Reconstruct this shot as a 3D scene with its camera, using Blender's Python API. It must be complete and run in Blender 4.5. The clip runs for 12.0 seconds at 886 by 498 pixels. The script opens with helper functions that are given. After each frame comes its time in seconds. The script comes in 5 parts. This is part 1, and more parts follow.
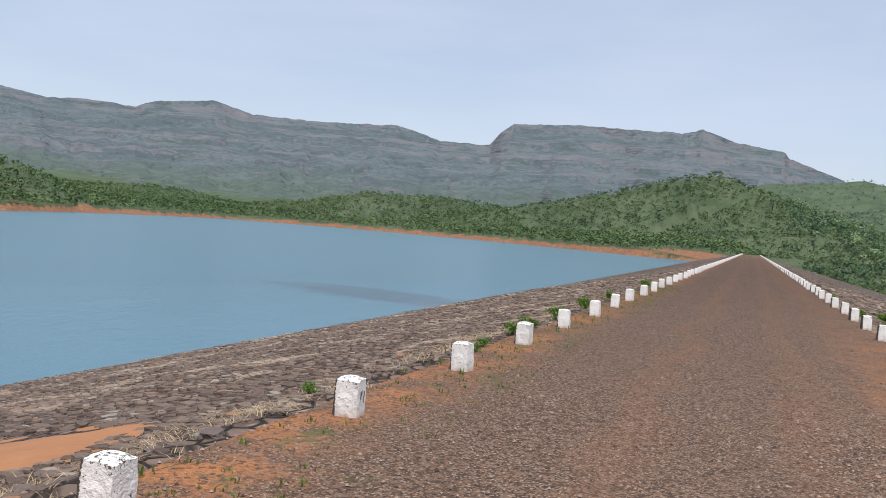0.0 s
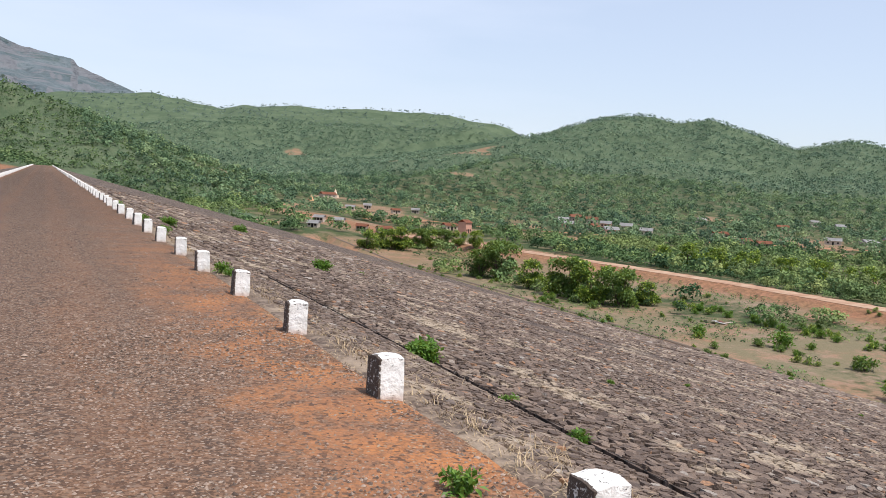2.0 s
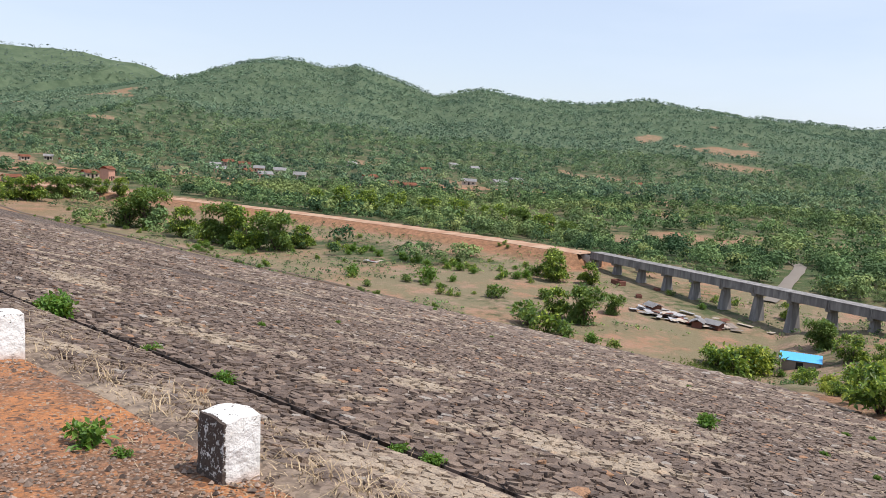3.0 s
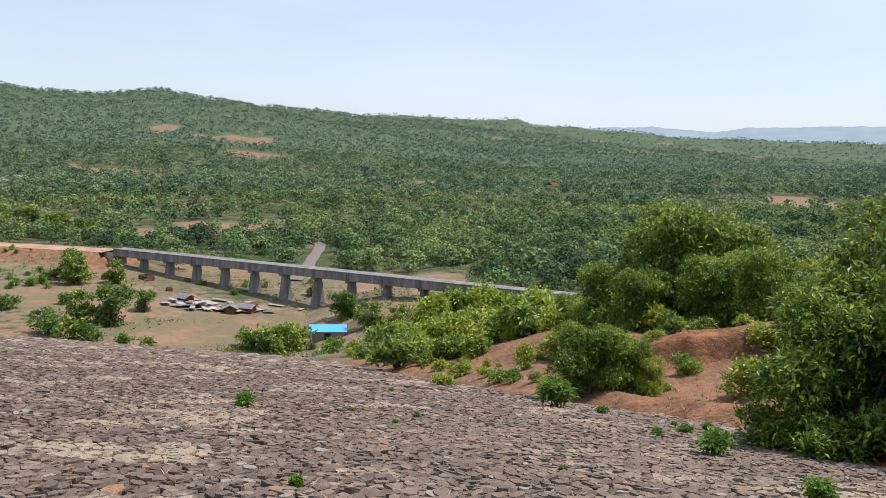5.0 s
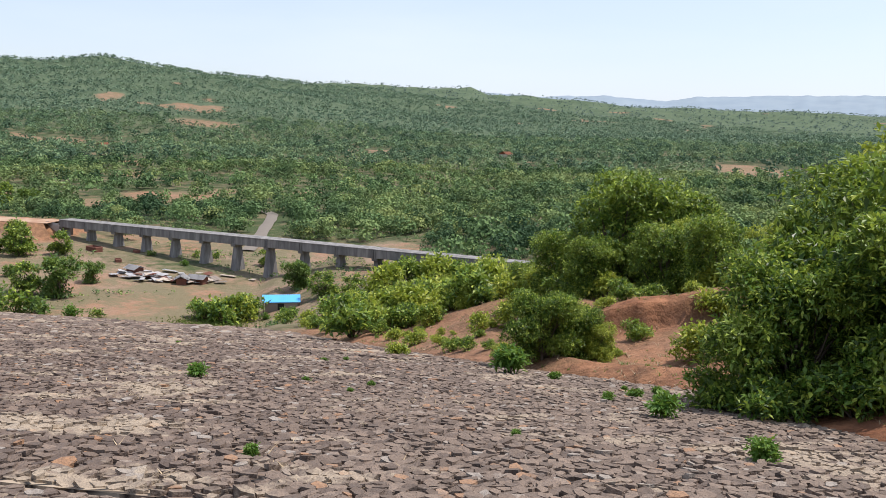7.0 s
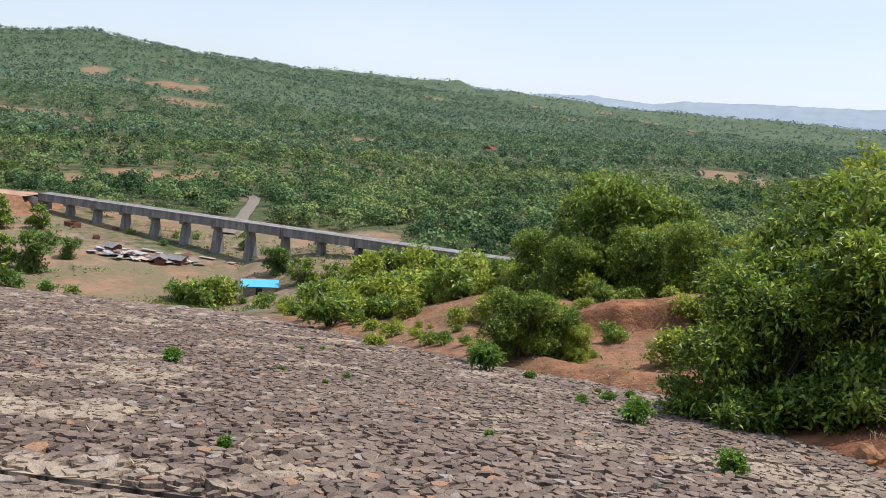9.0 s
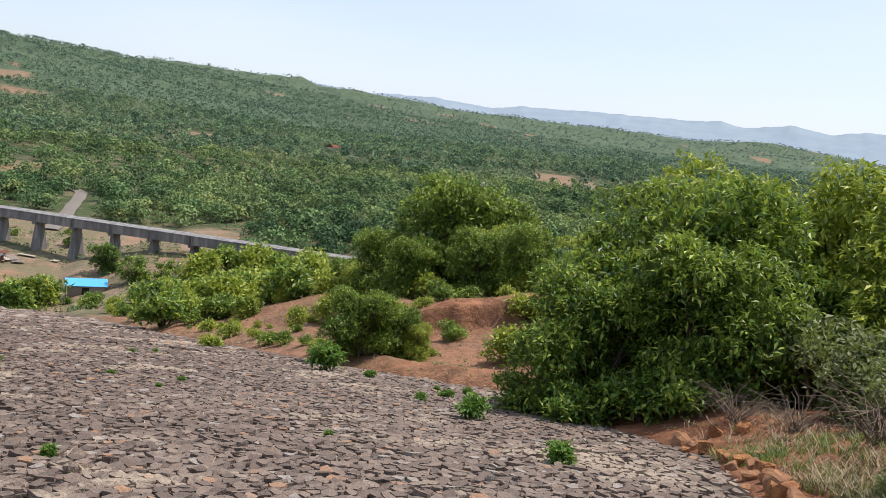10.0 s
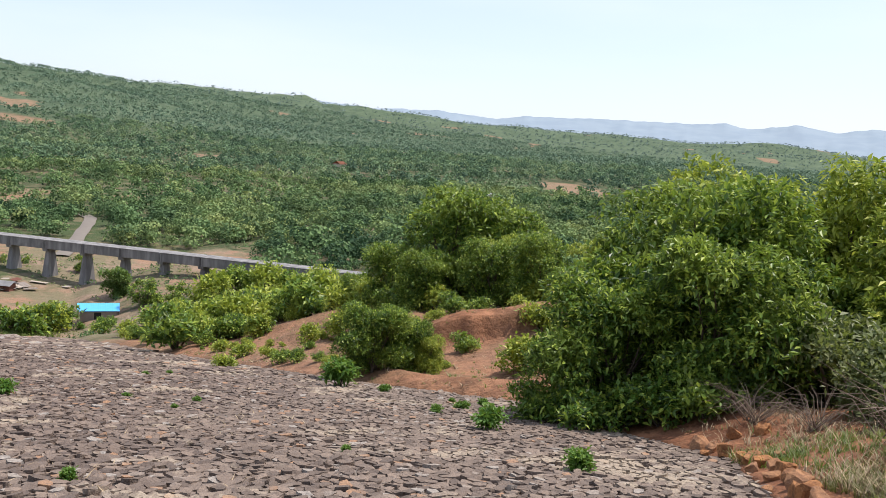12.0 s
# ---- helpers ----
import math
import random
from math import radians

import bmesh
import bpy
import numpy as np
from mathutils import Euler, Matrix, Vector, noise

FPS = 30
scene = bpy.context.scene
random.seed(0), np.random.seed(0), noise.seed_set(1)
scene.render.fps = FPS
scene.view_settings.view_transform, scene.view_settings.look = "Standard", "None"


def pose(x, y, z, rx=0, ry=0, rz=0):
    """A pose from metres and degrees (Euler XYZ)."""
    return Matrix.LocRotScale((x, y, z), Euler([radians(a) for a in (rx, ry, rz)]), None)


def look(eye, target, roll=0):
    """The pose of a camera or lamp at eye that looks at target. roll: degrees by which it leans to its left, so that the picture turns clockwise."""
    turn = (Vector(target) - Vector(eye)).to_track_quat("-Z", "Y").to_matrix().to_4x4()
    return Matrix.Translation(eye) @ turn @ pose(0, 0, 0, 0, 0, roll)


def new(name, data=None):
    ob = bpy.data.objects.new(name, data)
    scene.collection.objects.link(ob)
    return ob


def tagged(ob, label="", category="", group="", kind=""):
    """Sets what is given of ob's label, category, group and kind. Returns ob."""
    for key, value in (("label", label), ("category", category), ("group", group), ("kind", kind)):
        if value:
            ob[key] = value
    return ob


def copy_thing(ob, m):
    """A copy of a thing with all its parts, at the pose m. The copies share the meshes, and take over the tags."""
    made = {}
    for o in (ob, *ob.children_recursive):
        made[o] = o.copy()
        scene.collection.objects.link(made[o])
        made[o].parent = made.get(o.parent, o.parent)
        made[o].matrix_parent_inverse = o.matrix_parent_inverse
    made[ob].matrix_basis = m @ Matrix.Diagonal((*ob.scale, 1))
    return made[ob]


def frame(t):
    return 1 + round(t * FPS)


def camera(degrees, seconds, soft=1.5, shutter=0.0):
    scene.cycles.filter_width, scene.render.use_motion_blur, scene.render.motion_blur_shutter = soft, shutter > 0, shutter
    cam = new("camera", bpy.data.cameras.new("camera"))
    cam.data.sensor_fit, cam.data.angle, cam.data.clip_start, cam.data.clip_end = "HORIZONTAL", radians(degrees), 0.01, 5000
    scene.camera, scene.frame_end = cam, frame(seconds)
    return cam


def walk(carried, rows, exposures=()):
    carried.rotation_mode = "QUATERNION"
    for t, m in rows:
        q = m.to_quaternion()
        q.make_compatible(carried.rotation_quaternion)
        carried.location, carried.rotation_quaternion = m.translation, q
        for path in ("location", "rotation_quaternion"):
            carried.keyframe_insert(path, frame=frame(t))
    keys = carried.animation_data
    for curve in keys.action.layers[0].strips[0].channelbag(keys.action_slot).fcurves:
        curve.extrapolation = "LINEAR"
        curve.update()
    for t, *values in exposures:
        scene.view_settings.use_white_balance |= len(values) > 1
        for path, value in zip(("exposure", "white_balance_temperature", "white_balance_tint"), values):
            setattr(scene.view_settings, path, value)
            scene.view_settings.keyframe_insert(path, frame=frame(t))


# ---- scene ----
cam = camera(53.71, 12.0, soft=0.75)
PATH = [
    (0.0, 0.000, 0.000, 1.802, 88.52, -4.43, 19.52),
    (0.5, 0.090, 0.004, 1.802, 88.46, -4.58, 9.57),
    (1.0, 0.170, -0.031, 1.793, 87.92, -3.96, -1.76),
    (1.5, 0.242, -0.095, 1.781, 86.87, -3.56, -12.93),
    (2.0, 0.324, -0.094, 1.766, 85.84, -3.56, -24.43),
    (2.5, 0.356, -0.211, 1.764, 84.67, -3.84, -35.98),
    (3.0, 0.392, -0.297, 1.753, 83.61, -3.47, -46.82),
    (3.5, 0.452, -0.291, 1.716, 83.34, -2.92, -54.65),
    (3.7, 0.465, -0.299, 1.708, 83.46, -2.90, -58.16),
    (5.3, 0.383, -0.421, 1.673, 83.86, -1.15, -79.33),
    (5.5, 0.373, -0.425, 1.673, 83.51, -1.18, -79.87),
    (6.0, 0.371, -0.423, 1.673, 82.89, -1.36, -80.50),
    (6.5, 0.375, -0.414, 1.670, 82.47, -1.37, -80.51),
    (7.0, 0.381, -0.411, 1.668, 82.25, -1.34, -80.48),
    (7.5, 0.388, -0.421, 1.674, 82.22, -1.44, -81.67),
    (7.7, 0.382, -0.424, 1.677, 82.24, -1.52, -82.30),
    (9.3, 0.348, -0.392, 1.775, 81.58, -5.17, -81.82),
    (9.5, 0.322, -0.397, 1.785, 81.87, -5.57, -84.36),
    (10.0, 0.260, -0.411, 1.789, 82.63, -6.00, -91.57),
    (10.5, 0.222, -0.408, 1.797, 83.13, -5.34, -96.83),
    (11.0, 0.209, -0.412, 1.795, 83.14, -4.86, -96.67),
    (11.5, 0.242, -0.409, 1.782, 83.04, -4.53, -93.71),
    (12.0, 0.262, -0.392, 1.764, 83.42, -3.89, -91.23),
]
walk(cam, [(t, pose(*p)) for t, *p in PATH], [(0, 0.10, 6500, 14), (1, 0.25, 6500, 14), (2, 0.35, 6500, 14), (3, 0.38, 6500, 14), (3.5, 0.34, 6500, 14), (6, 0.35, 6500, 14), (7, 0.43, 6500, 14), (9.5, 0.37, 6500, 14), (10.5, 0.47, 6500, 14), (12, 0.54, 6500, 14)])

# ---- world and sun ----
SUN_AZ, SUN_EL = 153.0, 63.0          # degrees clockwise from the dam's axis, above the horizon
world = bpy.data.worlds.new("sky")
scene.world = world
world.use_nodes = True
wn, wl = world.node_tree.nodes, world.node_tree.links
sky = wn.new("ShaderNodeTexSky")
sky.sky_type, sky.sun_disc = "NISHITA", False
sky.sun_elevation, sky.sun_rotation = radians(SUN_EL), radians(SUN_AZ)
sky.air_density, sky.dust_density, sky.ozone_density = 1.0, 1.0, 1.5
# thin high haze and a few faint clouds
wpos = wn.new("ShaderNodeTexCoord").outputs["Generated"]
squash = wn.new("ShaderNodeMapping")
squash.inputs["Scale"].default_value = (1.0, 1.0, 5.0)
wl.new(wpos, squash.inputs[0])
puffs = wn.new("ShaderNodeTexNoise")
puffs.inputs["Scale"].default_value, puffs.inputs["Detail"].default_value = 2.2, 6
wl.new(squash.outputs[0], puffs.inputs["Vector"])
amount = wn.new("ShaderNodeMapRange")
for i, v in enumerate((0.42, 0.75, 0.50, 0.78)):
    amount.inputs[i + 1].default_value = v
wl.new(puffs.outputs["Fac"], amount.inputs[0])
veil = wn.new("ShaderNodeMix")
veil.data_type = "RGBA"
wl.new(amount.outputs[0], veil.inputs[0])
wl.new(sky.outputs[0], veil.inputs[6])
veil.inputs[7].default_value = (5.3, 6.02, 7.1, 1)
wl.new(veil.outputs[2], wn["Background"].inputs[0])
wn["Background"].inputs[1].default_value = 0.12
sun_data = bpy.data.lights.new("sun", "SUN")
sun_data.energy, sun_data.angle, sun_data.color = 3.6, radians(0.6), (1.0, 0.95, 0.87)
sun = new("sun", sun_data)
sd = Vector((math.sin(radians(SUN_AZ)) * math.cos(radians(SUN_EL)), math.cos(radians(SUN_AZ)) * math.cos(radians(SUN_EL)), math.sin(radians(SUN_EL))))
sun.matrix_world = look(sd * 100, (0, 0, 0))


# ---- materials ----
class Nodes:
    """A small hand for building node materials."""

    def __init__(self, name, rough=0.9, spec=0.3):
        self.mat = bpy.data.materials.new(name)
        self.mat.use_nodes = True
        self.n, self.l = self.mat.node_tree.nodes, self.mat.node_tree.links
        self.b = self.n["Principled BSDF"]
        self.b.inputs["Roughness"].default_value = rough
        self.b.inputs["Specular IOR Level"].default_value = spec
        self.pos = self.n.new("ShaderNodeNewGeometry").outputs["Position"]

    def put(self, sock, v):
        if isinstance(v, (int, float)):
            sock.default_value = v
        elif isinstance(v, tuple):
            sock.default_value = (*v, 1) if len(v) == 3 and len(sock.default_value) == 4 else v
        else:
            self.l.new(v, sock)

    def noise(self, scale, detail=4, rough=0.6, at=None, dist=0.0):
        t = self.n.new("ShaderNodeTexNoise")
        self.put(t.inputs["Vector"], at or self.pos)
        t.inputs["Scale"].default_value, t.inputs["Detail"].default_value = scale, detail
        t.inputs["Roughness"].default_value, t.inputs["Distortion"].default_value = rough, dist
        return t.outputs["Fac"]

    def voronoi(self, scale, out="Distance", feature="F1", at=None):
        t = self.n.new("ShaderNodeTexVoronoi")
        t.feature = feature
        self.put(t.inputs["Vector"], at or self.pos)
        t.inputs["Scale"].default_value = scale
        return t.outputs[out]

    def stretch(self, sx, sy, sz, at=None):
        t = self.n.new("ShaderNodeVectorMath")
        t.operation = "MULTIPLY"
        self.put(t.inputs[0], at or self.pos)
        t.inputs[1].default_value = (sx, sy, sz)
        return t.outputs[0]

    def axis(self, k, at=None):
        t = self.n.new("ShaderNodeSeparateXYZ")
        self.put(t.inputs[0], at or self.pos)
        return t.outputs[k]

    def ramp(self, v, lo, hi, a=0.0, b=1.0):
        t = self.n.new("ShaderNodeMapRange")
        t.interpolation_type = "SMOOTHSTEP"
        self.put(t.inputs[0], v)
        for i, x in enumerate((lo, hi, a, b)):
            t.inputs[i + 1].default_value = x
        return t.outputs[0]

    def math(self, op, a, b=0.0):
        t = self.n.new("ShaderNodeMath")
        t.operation = op
        self.put(t.inputs[0], a)
        self.put(t.inputs[1], b)
        return t.outputs[0]

    def mix(self, f, a, b, mode="MIX"):
        t = self.n.new("ShaderNodeMix")
        t.data_type, t.blend_type = "RGBA", mode
        self.put(t.inputs[0], f)
        self.put(t.inputs[6], a)
        self.put(t.inputs[7], b)
        return t.outputs[2]

    def attr(self, name):
        t = self.n.new("ShaderNodeAttribute")
        t.attribute_name = name
        return t.outputs["Fac"]

    def island(self):
        return self.n.new("ShaderNodeNewGeometry").outputs["Random Per Island"]

    def each(self):
        return self.n.new("ShaderNodeObjectInfo").outputs["Random"]

    def local(self):
        return self.n.new("ShaderNodeTexCoord").outputs["Object"]

    def bump(self, h, strength=0.5, dist=0.02):
        t = self.n.new("ShaderNodeBump")
        t.inputs["Strength"].default_value, t.inputs["Distance"].default_value = strength, dist
        self.put(t.inputs["Height"], h)
        self.l.new(t.outputs[0], self.b.inputs["Normal"])

    def done(self, colour):
        self.put(self.b.inputs["Base Color"], colour)
        return self.mat


def plain(name, c, rough=0.8, vary=0.25, scale=6.0, bump=0.3):
    m = Nodes(name, rough)
    n1, n2 = m.noise(scale), m.noise(scale * 7)
    m.bump(n2, bump, 0.02)
    d = tuple(v * (1 - vary) for v in c)
    e = tuple(min(1, v * (1 + vary)) for v in c)
    return m.done(m.mix(m.math("ADD", m.math("MULTIPLY", n1, 0.6), m.math("MULTIPLY", n2, 0.4)), d, e))


# ---- the lie of the land ----
GROOVE_X, GROOVE_Z = 5.35, -0.74
TOE_X, TOE_Z, SLOPE = 104.0, -24.0, 0.2363
LAKE_Z, UP_X, UP_SLOPE = -3.9, -4.1, 0.233
DAM_END = 345.0


def sm(x, a, b):
    t = np.clip((x - a) / (b - a), 0, 1)
    return t * t * (3 - 2 * t)


def waves(x, y, scale, seed, octaves=4):
    """Smooth value noise in [-1, 1] on arrays."""
    out, amp, tot = np.zeros_like(x), 1.0, 0.0
    rg = np.random.RandomState(seed)
    for _ in range(octaves):
        tab = rg.uniform(-1, 1, (256, 256))
        c, s = math.cos(1.1 * _ + 0.4), math.sin(1.1 * _ + 0.4)
        u, v = (x * c - y * s) / scale + 37.3, (x * s + y * c) / scale + 11.7
        i, j = np.floor(u).astype(int), np.floor(v).astype(int)
        fu, fv = u - i, v - j
        fu, fv = fu * fu * (3 - 2 * fu), fv * fv * (3 - 2 * fv)
        g = lambda a, b: tab[(i + a) % 256, (j + b) % 256]
        out += amp * ((g(0, 0) * (1 - fu) + g(1, 0) * fu) * (1 - fv) + (g(0, 1) * (1 - fu) + g(1, 1) * fu) * fv)
        tot += amp
        amp *= 0.5
        scale *= 0.5
    return out / tot


def ridge(x, y, crest, width, base, power=1.5):
    """Height of a ridge whose crest runs through (bearing, distance, rise in degrees)."""
    p = np.array([(r * math.sin(radians(a)), r * math.cos(radians(a)), 1.75 + r * math.tan(radians(e))) for a, r, e in crest])
    best, z = np.full(x.shape, 1e9), np.zeros(x.shape)
    for a, b in zip(p, p[1:]):
        d = b[:2] - a[:2]
        t = np.clip(((x - a[0]) * d[0] + (y - a[1]) * d[1]) / (d @ d), 0, 1)
        q = np.hypot(x - a[0] - t * d[0], y - a[1] - t * d[1])
        near = q < best
        best, z = np.where(near, q, best), np.where(near, a[2] + t * (b[2] - a[2]), z)
    return np.where(best < width, base + (z - base) * np.clip(1 - best / width, 0, 1) ** power, -60)


RIDGE_GREEN = [(1, 2100, 4.3), (5.4, 2100, 4.45), (10.0, 2000, 4.05), (11.4, 2000, 4.45), (17, 1950, 4.7), (24.2, 1900, 4.52), (28.2, 1850, 4.1), (31, 1800, 2.6)]
RIDGE_PEAKS = [(29.5, 1750, 2.5), (32, 1650, 3.65), (35.6, 1600, 5.1), (37.8, 1600, 5.1), (39.2, 1600, 4.8), (41.2, 1600, 5.1), (43.5, 1600, 4.35), (46.3, 1600, 3.62), (49.1, 1600, 4.3),
               (52, 1600, 3.9), (55.6, 1600, 3.72), (59.7, 1600, 3.92), (62.2, 1600, 3.6), (64.9, 1650, 2.98), (70, 1750, 2.98), (76.7, 1900, 2.82), (82.2, 2000, 2.75),
               (83.4, 2000, 2.2), (88.5, 2100, 1.95), (96.5, 2200, 1.75), (104.6, 2300, 1.5), (111.7, 2400, 1.6), (116.5, 2500, 1.15), (125, 2600, 0.9)]
RIDGE_SPUR = [(20, 760, -0.6), (21.9, 800, 0.3), (25.6, 860, 1.15), (29.2, 950, 2.2), (32, 1200, 2.5)]
RIDGE_END = [(-16, 620, 1.3), (-11.4, 640, 2.3), (-4.8, 660, 4.1), (-2.4, 660, 4.55), (0.5, 640, 3.6), (3.2, 560, 1.7), (6.1, 520, 0.0), (9.9, 480, -1.8)]
RIDGE_SHORE = [(-60, 430, 3.0), (-46.5, 440, 2.0), (-44.7, 450, 1.45), (-41.6, 460, 0.1)]
RIDGE_SHORE_2 = [(-42, 760, 0.9), (-37, 760, 1.05), (-32.8, 760, 0.4), (-27.9, 740, 1.05), (-24.3, 720, 1.85), (-20.6, 700, 1.8), (-16.5, 660, 1.5)]
SHORE_AZ, SHORE_R = [-180, -90, -46, -41.8, -33, -26, -15, -4.7, 0, 20], [300, 300, 310, 396, 568, 545, 438, 335, 330, 330]
CUT = 1.0                              # height of the cut bank
BANK_X, BANK_Y = [-60, 3.5, 5, 8, 12, 15, 18, 24, 28, 33, 66, 104, 160], [-14, -13, -5, -4.0, -4.9, -4.4, -4.3, -3.6, -0.6, 2.9, 20, 40, 60]

CANAL_Y, CANAL_X = [119, 145, 194, 242, 296, 380, 460], [182.5, 184, 182, 176, 164, 140, 118]


def slope_z(x):
    """The dam's surface at x, without road and stones."""
    right = np.where(x < GROOVE_X, -0.1 - (x - 3.3) * (-0.1 - GROOVE_Z) / (GROOVE_X - 3.3), GROOVE_Z - SLOPE * (x - GROOVE_X))
    left = -0.1 - UP_SLOPE * (UP_X - x)
    return np.where(x > 3.3, right, np.where(x < UP_X, left, -0.05))


def land(x, y):
    x, y = np.asarray(x, float), np.asarray(y, float)
    r, az = np.hypot(x, y), np.degrees(np.arctan2(x, y))
    valley = -25 + 2.2 * np.exp(-((x - 185) / 30) ** 2) * sm(y, 90, 150) - 4.3 * np.exp(-((x - 150) / 40) ** 2 - ((y - 42) / 44) ** 2)
    valley = valley + 0.028 * np.clip(r - 330, 0, 900) + waves(x, y, 160, 3) * 2.5 * sm(r, 250, 500)
    d = r - np.interp(az, SHORE_AZ, SHORE_R) - waves(x, y, 60, 5) * 14
    bed = LAKE_Z + np.where(d > 0, 2.2 * sm(d, 0, 7) + 0.035 * d, 0.25 * d)
    bed = np.clip(bed, -11, 60)
    side = sm(x, -45, 100) * (1 - sm(y, 335, 420)) + sm(x, -20, 60) * sm(y, 335, 420)
    z = bed * (1 - side) + valley * side
    for crest, w, base in ((RIDGE_GREEN, 1150, -30), (RIDGE_PEAKS, 1150, -30), (RIDGE_SPUR, 330, -30), (RIDGE_END, 300, -28), (RIDGE_SHORE, 150, -20), (RIDGE_SHORE_2, 230, -20)):
        z = np.maximum(z, ridge(x, y, crest, w, base))
    gully = waves(x, y, 170, 8, 5)
    z = z + gully * np.clip((r - 450) / 900, 0, 1) * np.clip(z + 10, 0, 60) / 60 * 14
    canal = np.abs(x - np.interp(y, CANAL_Y, CANAL_X))
    bank = -21.3 - 0.45 * np.clip(canal - 6.5, 0, 60)
    z = np.where((y > 119) & (y < 460), np.maximum(z, bank), z)
    # the abutment hill at the near end of the dam
    back = np.interp(x, BANK_X, BANK_Y) - y
    rise = np.where(back > 0, 0.35 * np.minimum(back, 1.5) + 1.1 * sm(back, 1, 14) + 1.6 * sm(back, 2, 14) * sm(x, 26, 40) + 0.05 * np.clip(back - 10, 0, 60), back * 0.5)
    rise = rise + 0.2 * np.exp(-((x - 57) / 9) ** 2 - ((y - 4) / 6) ** 2) + 1.2 * np.exp(-((x - 60) / 9) ** 2 - ((y + 6) / 7) ** 2)
    # a cut red bank, steep towards the dam
    lip = 37.6 + 0.6 * waves(x * 0, y, 1.7, 23, 3)
    rise = rise + CUT * sm(x, lip, lip + 0.6) * (1 - sm(x, 41, 52)) * sm(-y, -1.6, 0.2) * (1 - sm(-y, 6, 10))
    rise = rise + (waves(x, y, 9, 21, 4) * 0.7 + waves(x, y, 2.4, 22, 4) * 0.42) * sm(back, 0.2, 4)
    hill = np.where(x > -4, slope_z(np.minimum(x, 120)), slope_z(np.full_like(x, 0))) + rise
    hill = np.where(back > -8, hill, -60)
    z = np.where(x > -60, np.maximum(z, hill), z)
    under = (y > -14) & (y < DAM_END) & (back < 0) & (x > -45) & (x < TOE_X + 2)
    return np.where(under, np.minimum(z, slope_z(x) - 0.35), z)


def sheet(name, verts, faces, mat, smooth=True, attrs=()):
    me = bpy.data.meshes.new(name)
    me.vertices.add(len(verts))
    me.vertices.foreach_set("co", np.asarray(verts, np.float32).ravel())
    faces = np.asarray(faces, np.int32)
    k = faces.shape[1]
    me.loops.add(faces.size)
    me.loops.foreach_set("vertex_index", faces.ravel())
    me.polygons.add(len(faces))
    me.polygons.foreach_set("loop_start", np.arange(0, faces.size, k, dtype=np.int32))
    me.update(calc_edges=True)
    me.polygons.foreach_set("use_smooth", np.full(len(faces), smooth))
    for key, val in attrs:
        me.attributes.new(key, "FLOAT", "POINT").data.foreach_set("value", np.asarray(val, np.float32))
    me.validate()
    if mat:
        me.materials.append(mat)
    return me


def grid_faces(nu, nv, wrap=False):
    i = np.arange(nu if wrap else nu - 1)[:, None]
    j = np.arange(nv - 1)[None]
    a, b = i * nv + j, ((i + 1) % nu) * nv + j
    return np.stack([a, b, b + 1, a + 1], -1).reshape(-1, 4)


# bare patches on the hillsides: place, reach along and across the line of sight
SOIL_SPOTS = [(972, 568, 45, 24), (972, 435, 22, 34), (825, 375, 40, 44), (613, 400, 26, 24), (596, 354, 26, 22), (334, 108, 22, 10), (227, 26.7, 12, 9), (686, 64, 22, 12), (433, 78, 12, 10),
              (324, 141, 16, 8), (300, 150, 22, 26), (270, 165, 20, 14)]


def soil_mask(x, y, z):
    """How bare and red the ground is."""
    r, az = np.hypot(x, y), np.degrees(np.arctan2(x, y))
    d = r - np.interp(az, SHORE_AZ, SHORE_R) - waves(x, y, 60, 5) * 14
    shore = (1 - sm(d, 4, 9)) * (x < 30) * (d > -30)
    flat = sm(x, 90, 100) * (1 - sm(x, 172, 190) * sm(y, 110, 130) - sm(x, 192, 208) * (1 - sm(y, 110, 130))) * sm(y, 24, 40) * (1 - sm(y, 330, 390))
    canal = np.abs(x - np.interp(y, CANAL_Y, CANAL_X))
    canal = (1 - sm(canal, 15, 25)) * sm(y, 110, 120) * (1 - sm(y, 440, 480))
    back = np.interp(x, BANK_X, BANK_Y) - y
    bank = sm(back, -1.5, 0.5) * (1 - sm(back, 16, 24)) * (x > 3) * (1 - sm(x, 80, 110))
    patches = sm(waves(x, y, 90, 31, 3), 0.42, 0.55) * (r > 260) * (z < 60) * (az > 10)
    field = np.exp(-((x - 215) / 14) ** 2 - ((y + 28) / 8) ** 2) + np.exp(-((r - 560) / 60) ** 2 - ((az - 20.0) / 2.0) ** 2)
    dam_end = np.exp(-((x + 4) / 42) ** 2 - ((y - 368) / 26) ** 2) + 0.35 * np.exp(-((r - 520) / 30) ** 2 - ((az - 3.6) / 1.3) ** 2)
    village = sm(waves(x, y, 40, 41, 3), 0.0, 0.3) * np.exp(-((r - 500) / 130) ** 2) * (az > 14) * (az < 62)
    spots = np.zeros_like(x)
    for sx, sy, along, across in SOIL_SPOTS:
        q = math.hypot(sx, sy)
        u, v = (x * sx + y * sy) / q - q, (x * sy - y * sx) / q
        spots = np.maximum(spots, 0.8 * np.exp(-(u / along) ** 2 - (v / across) ** 2) + 0.5 * waves(x, y, across * 0.8, 33, 3) * np.exp(-(u / along / 1.5) ** 2 - (v / across / 1.5) ** 2))
    return np.clip(np.maximum.reduce([spots, shore, flat * (0.6 + 0.5 * waves(x, y, 26, 2)), canal, bank * (0.8 + 0.4 * waves(x, y, 5, 12)), patches * 0.8, field * 1.3, dam_end, village * 0.75]), 0, 1)


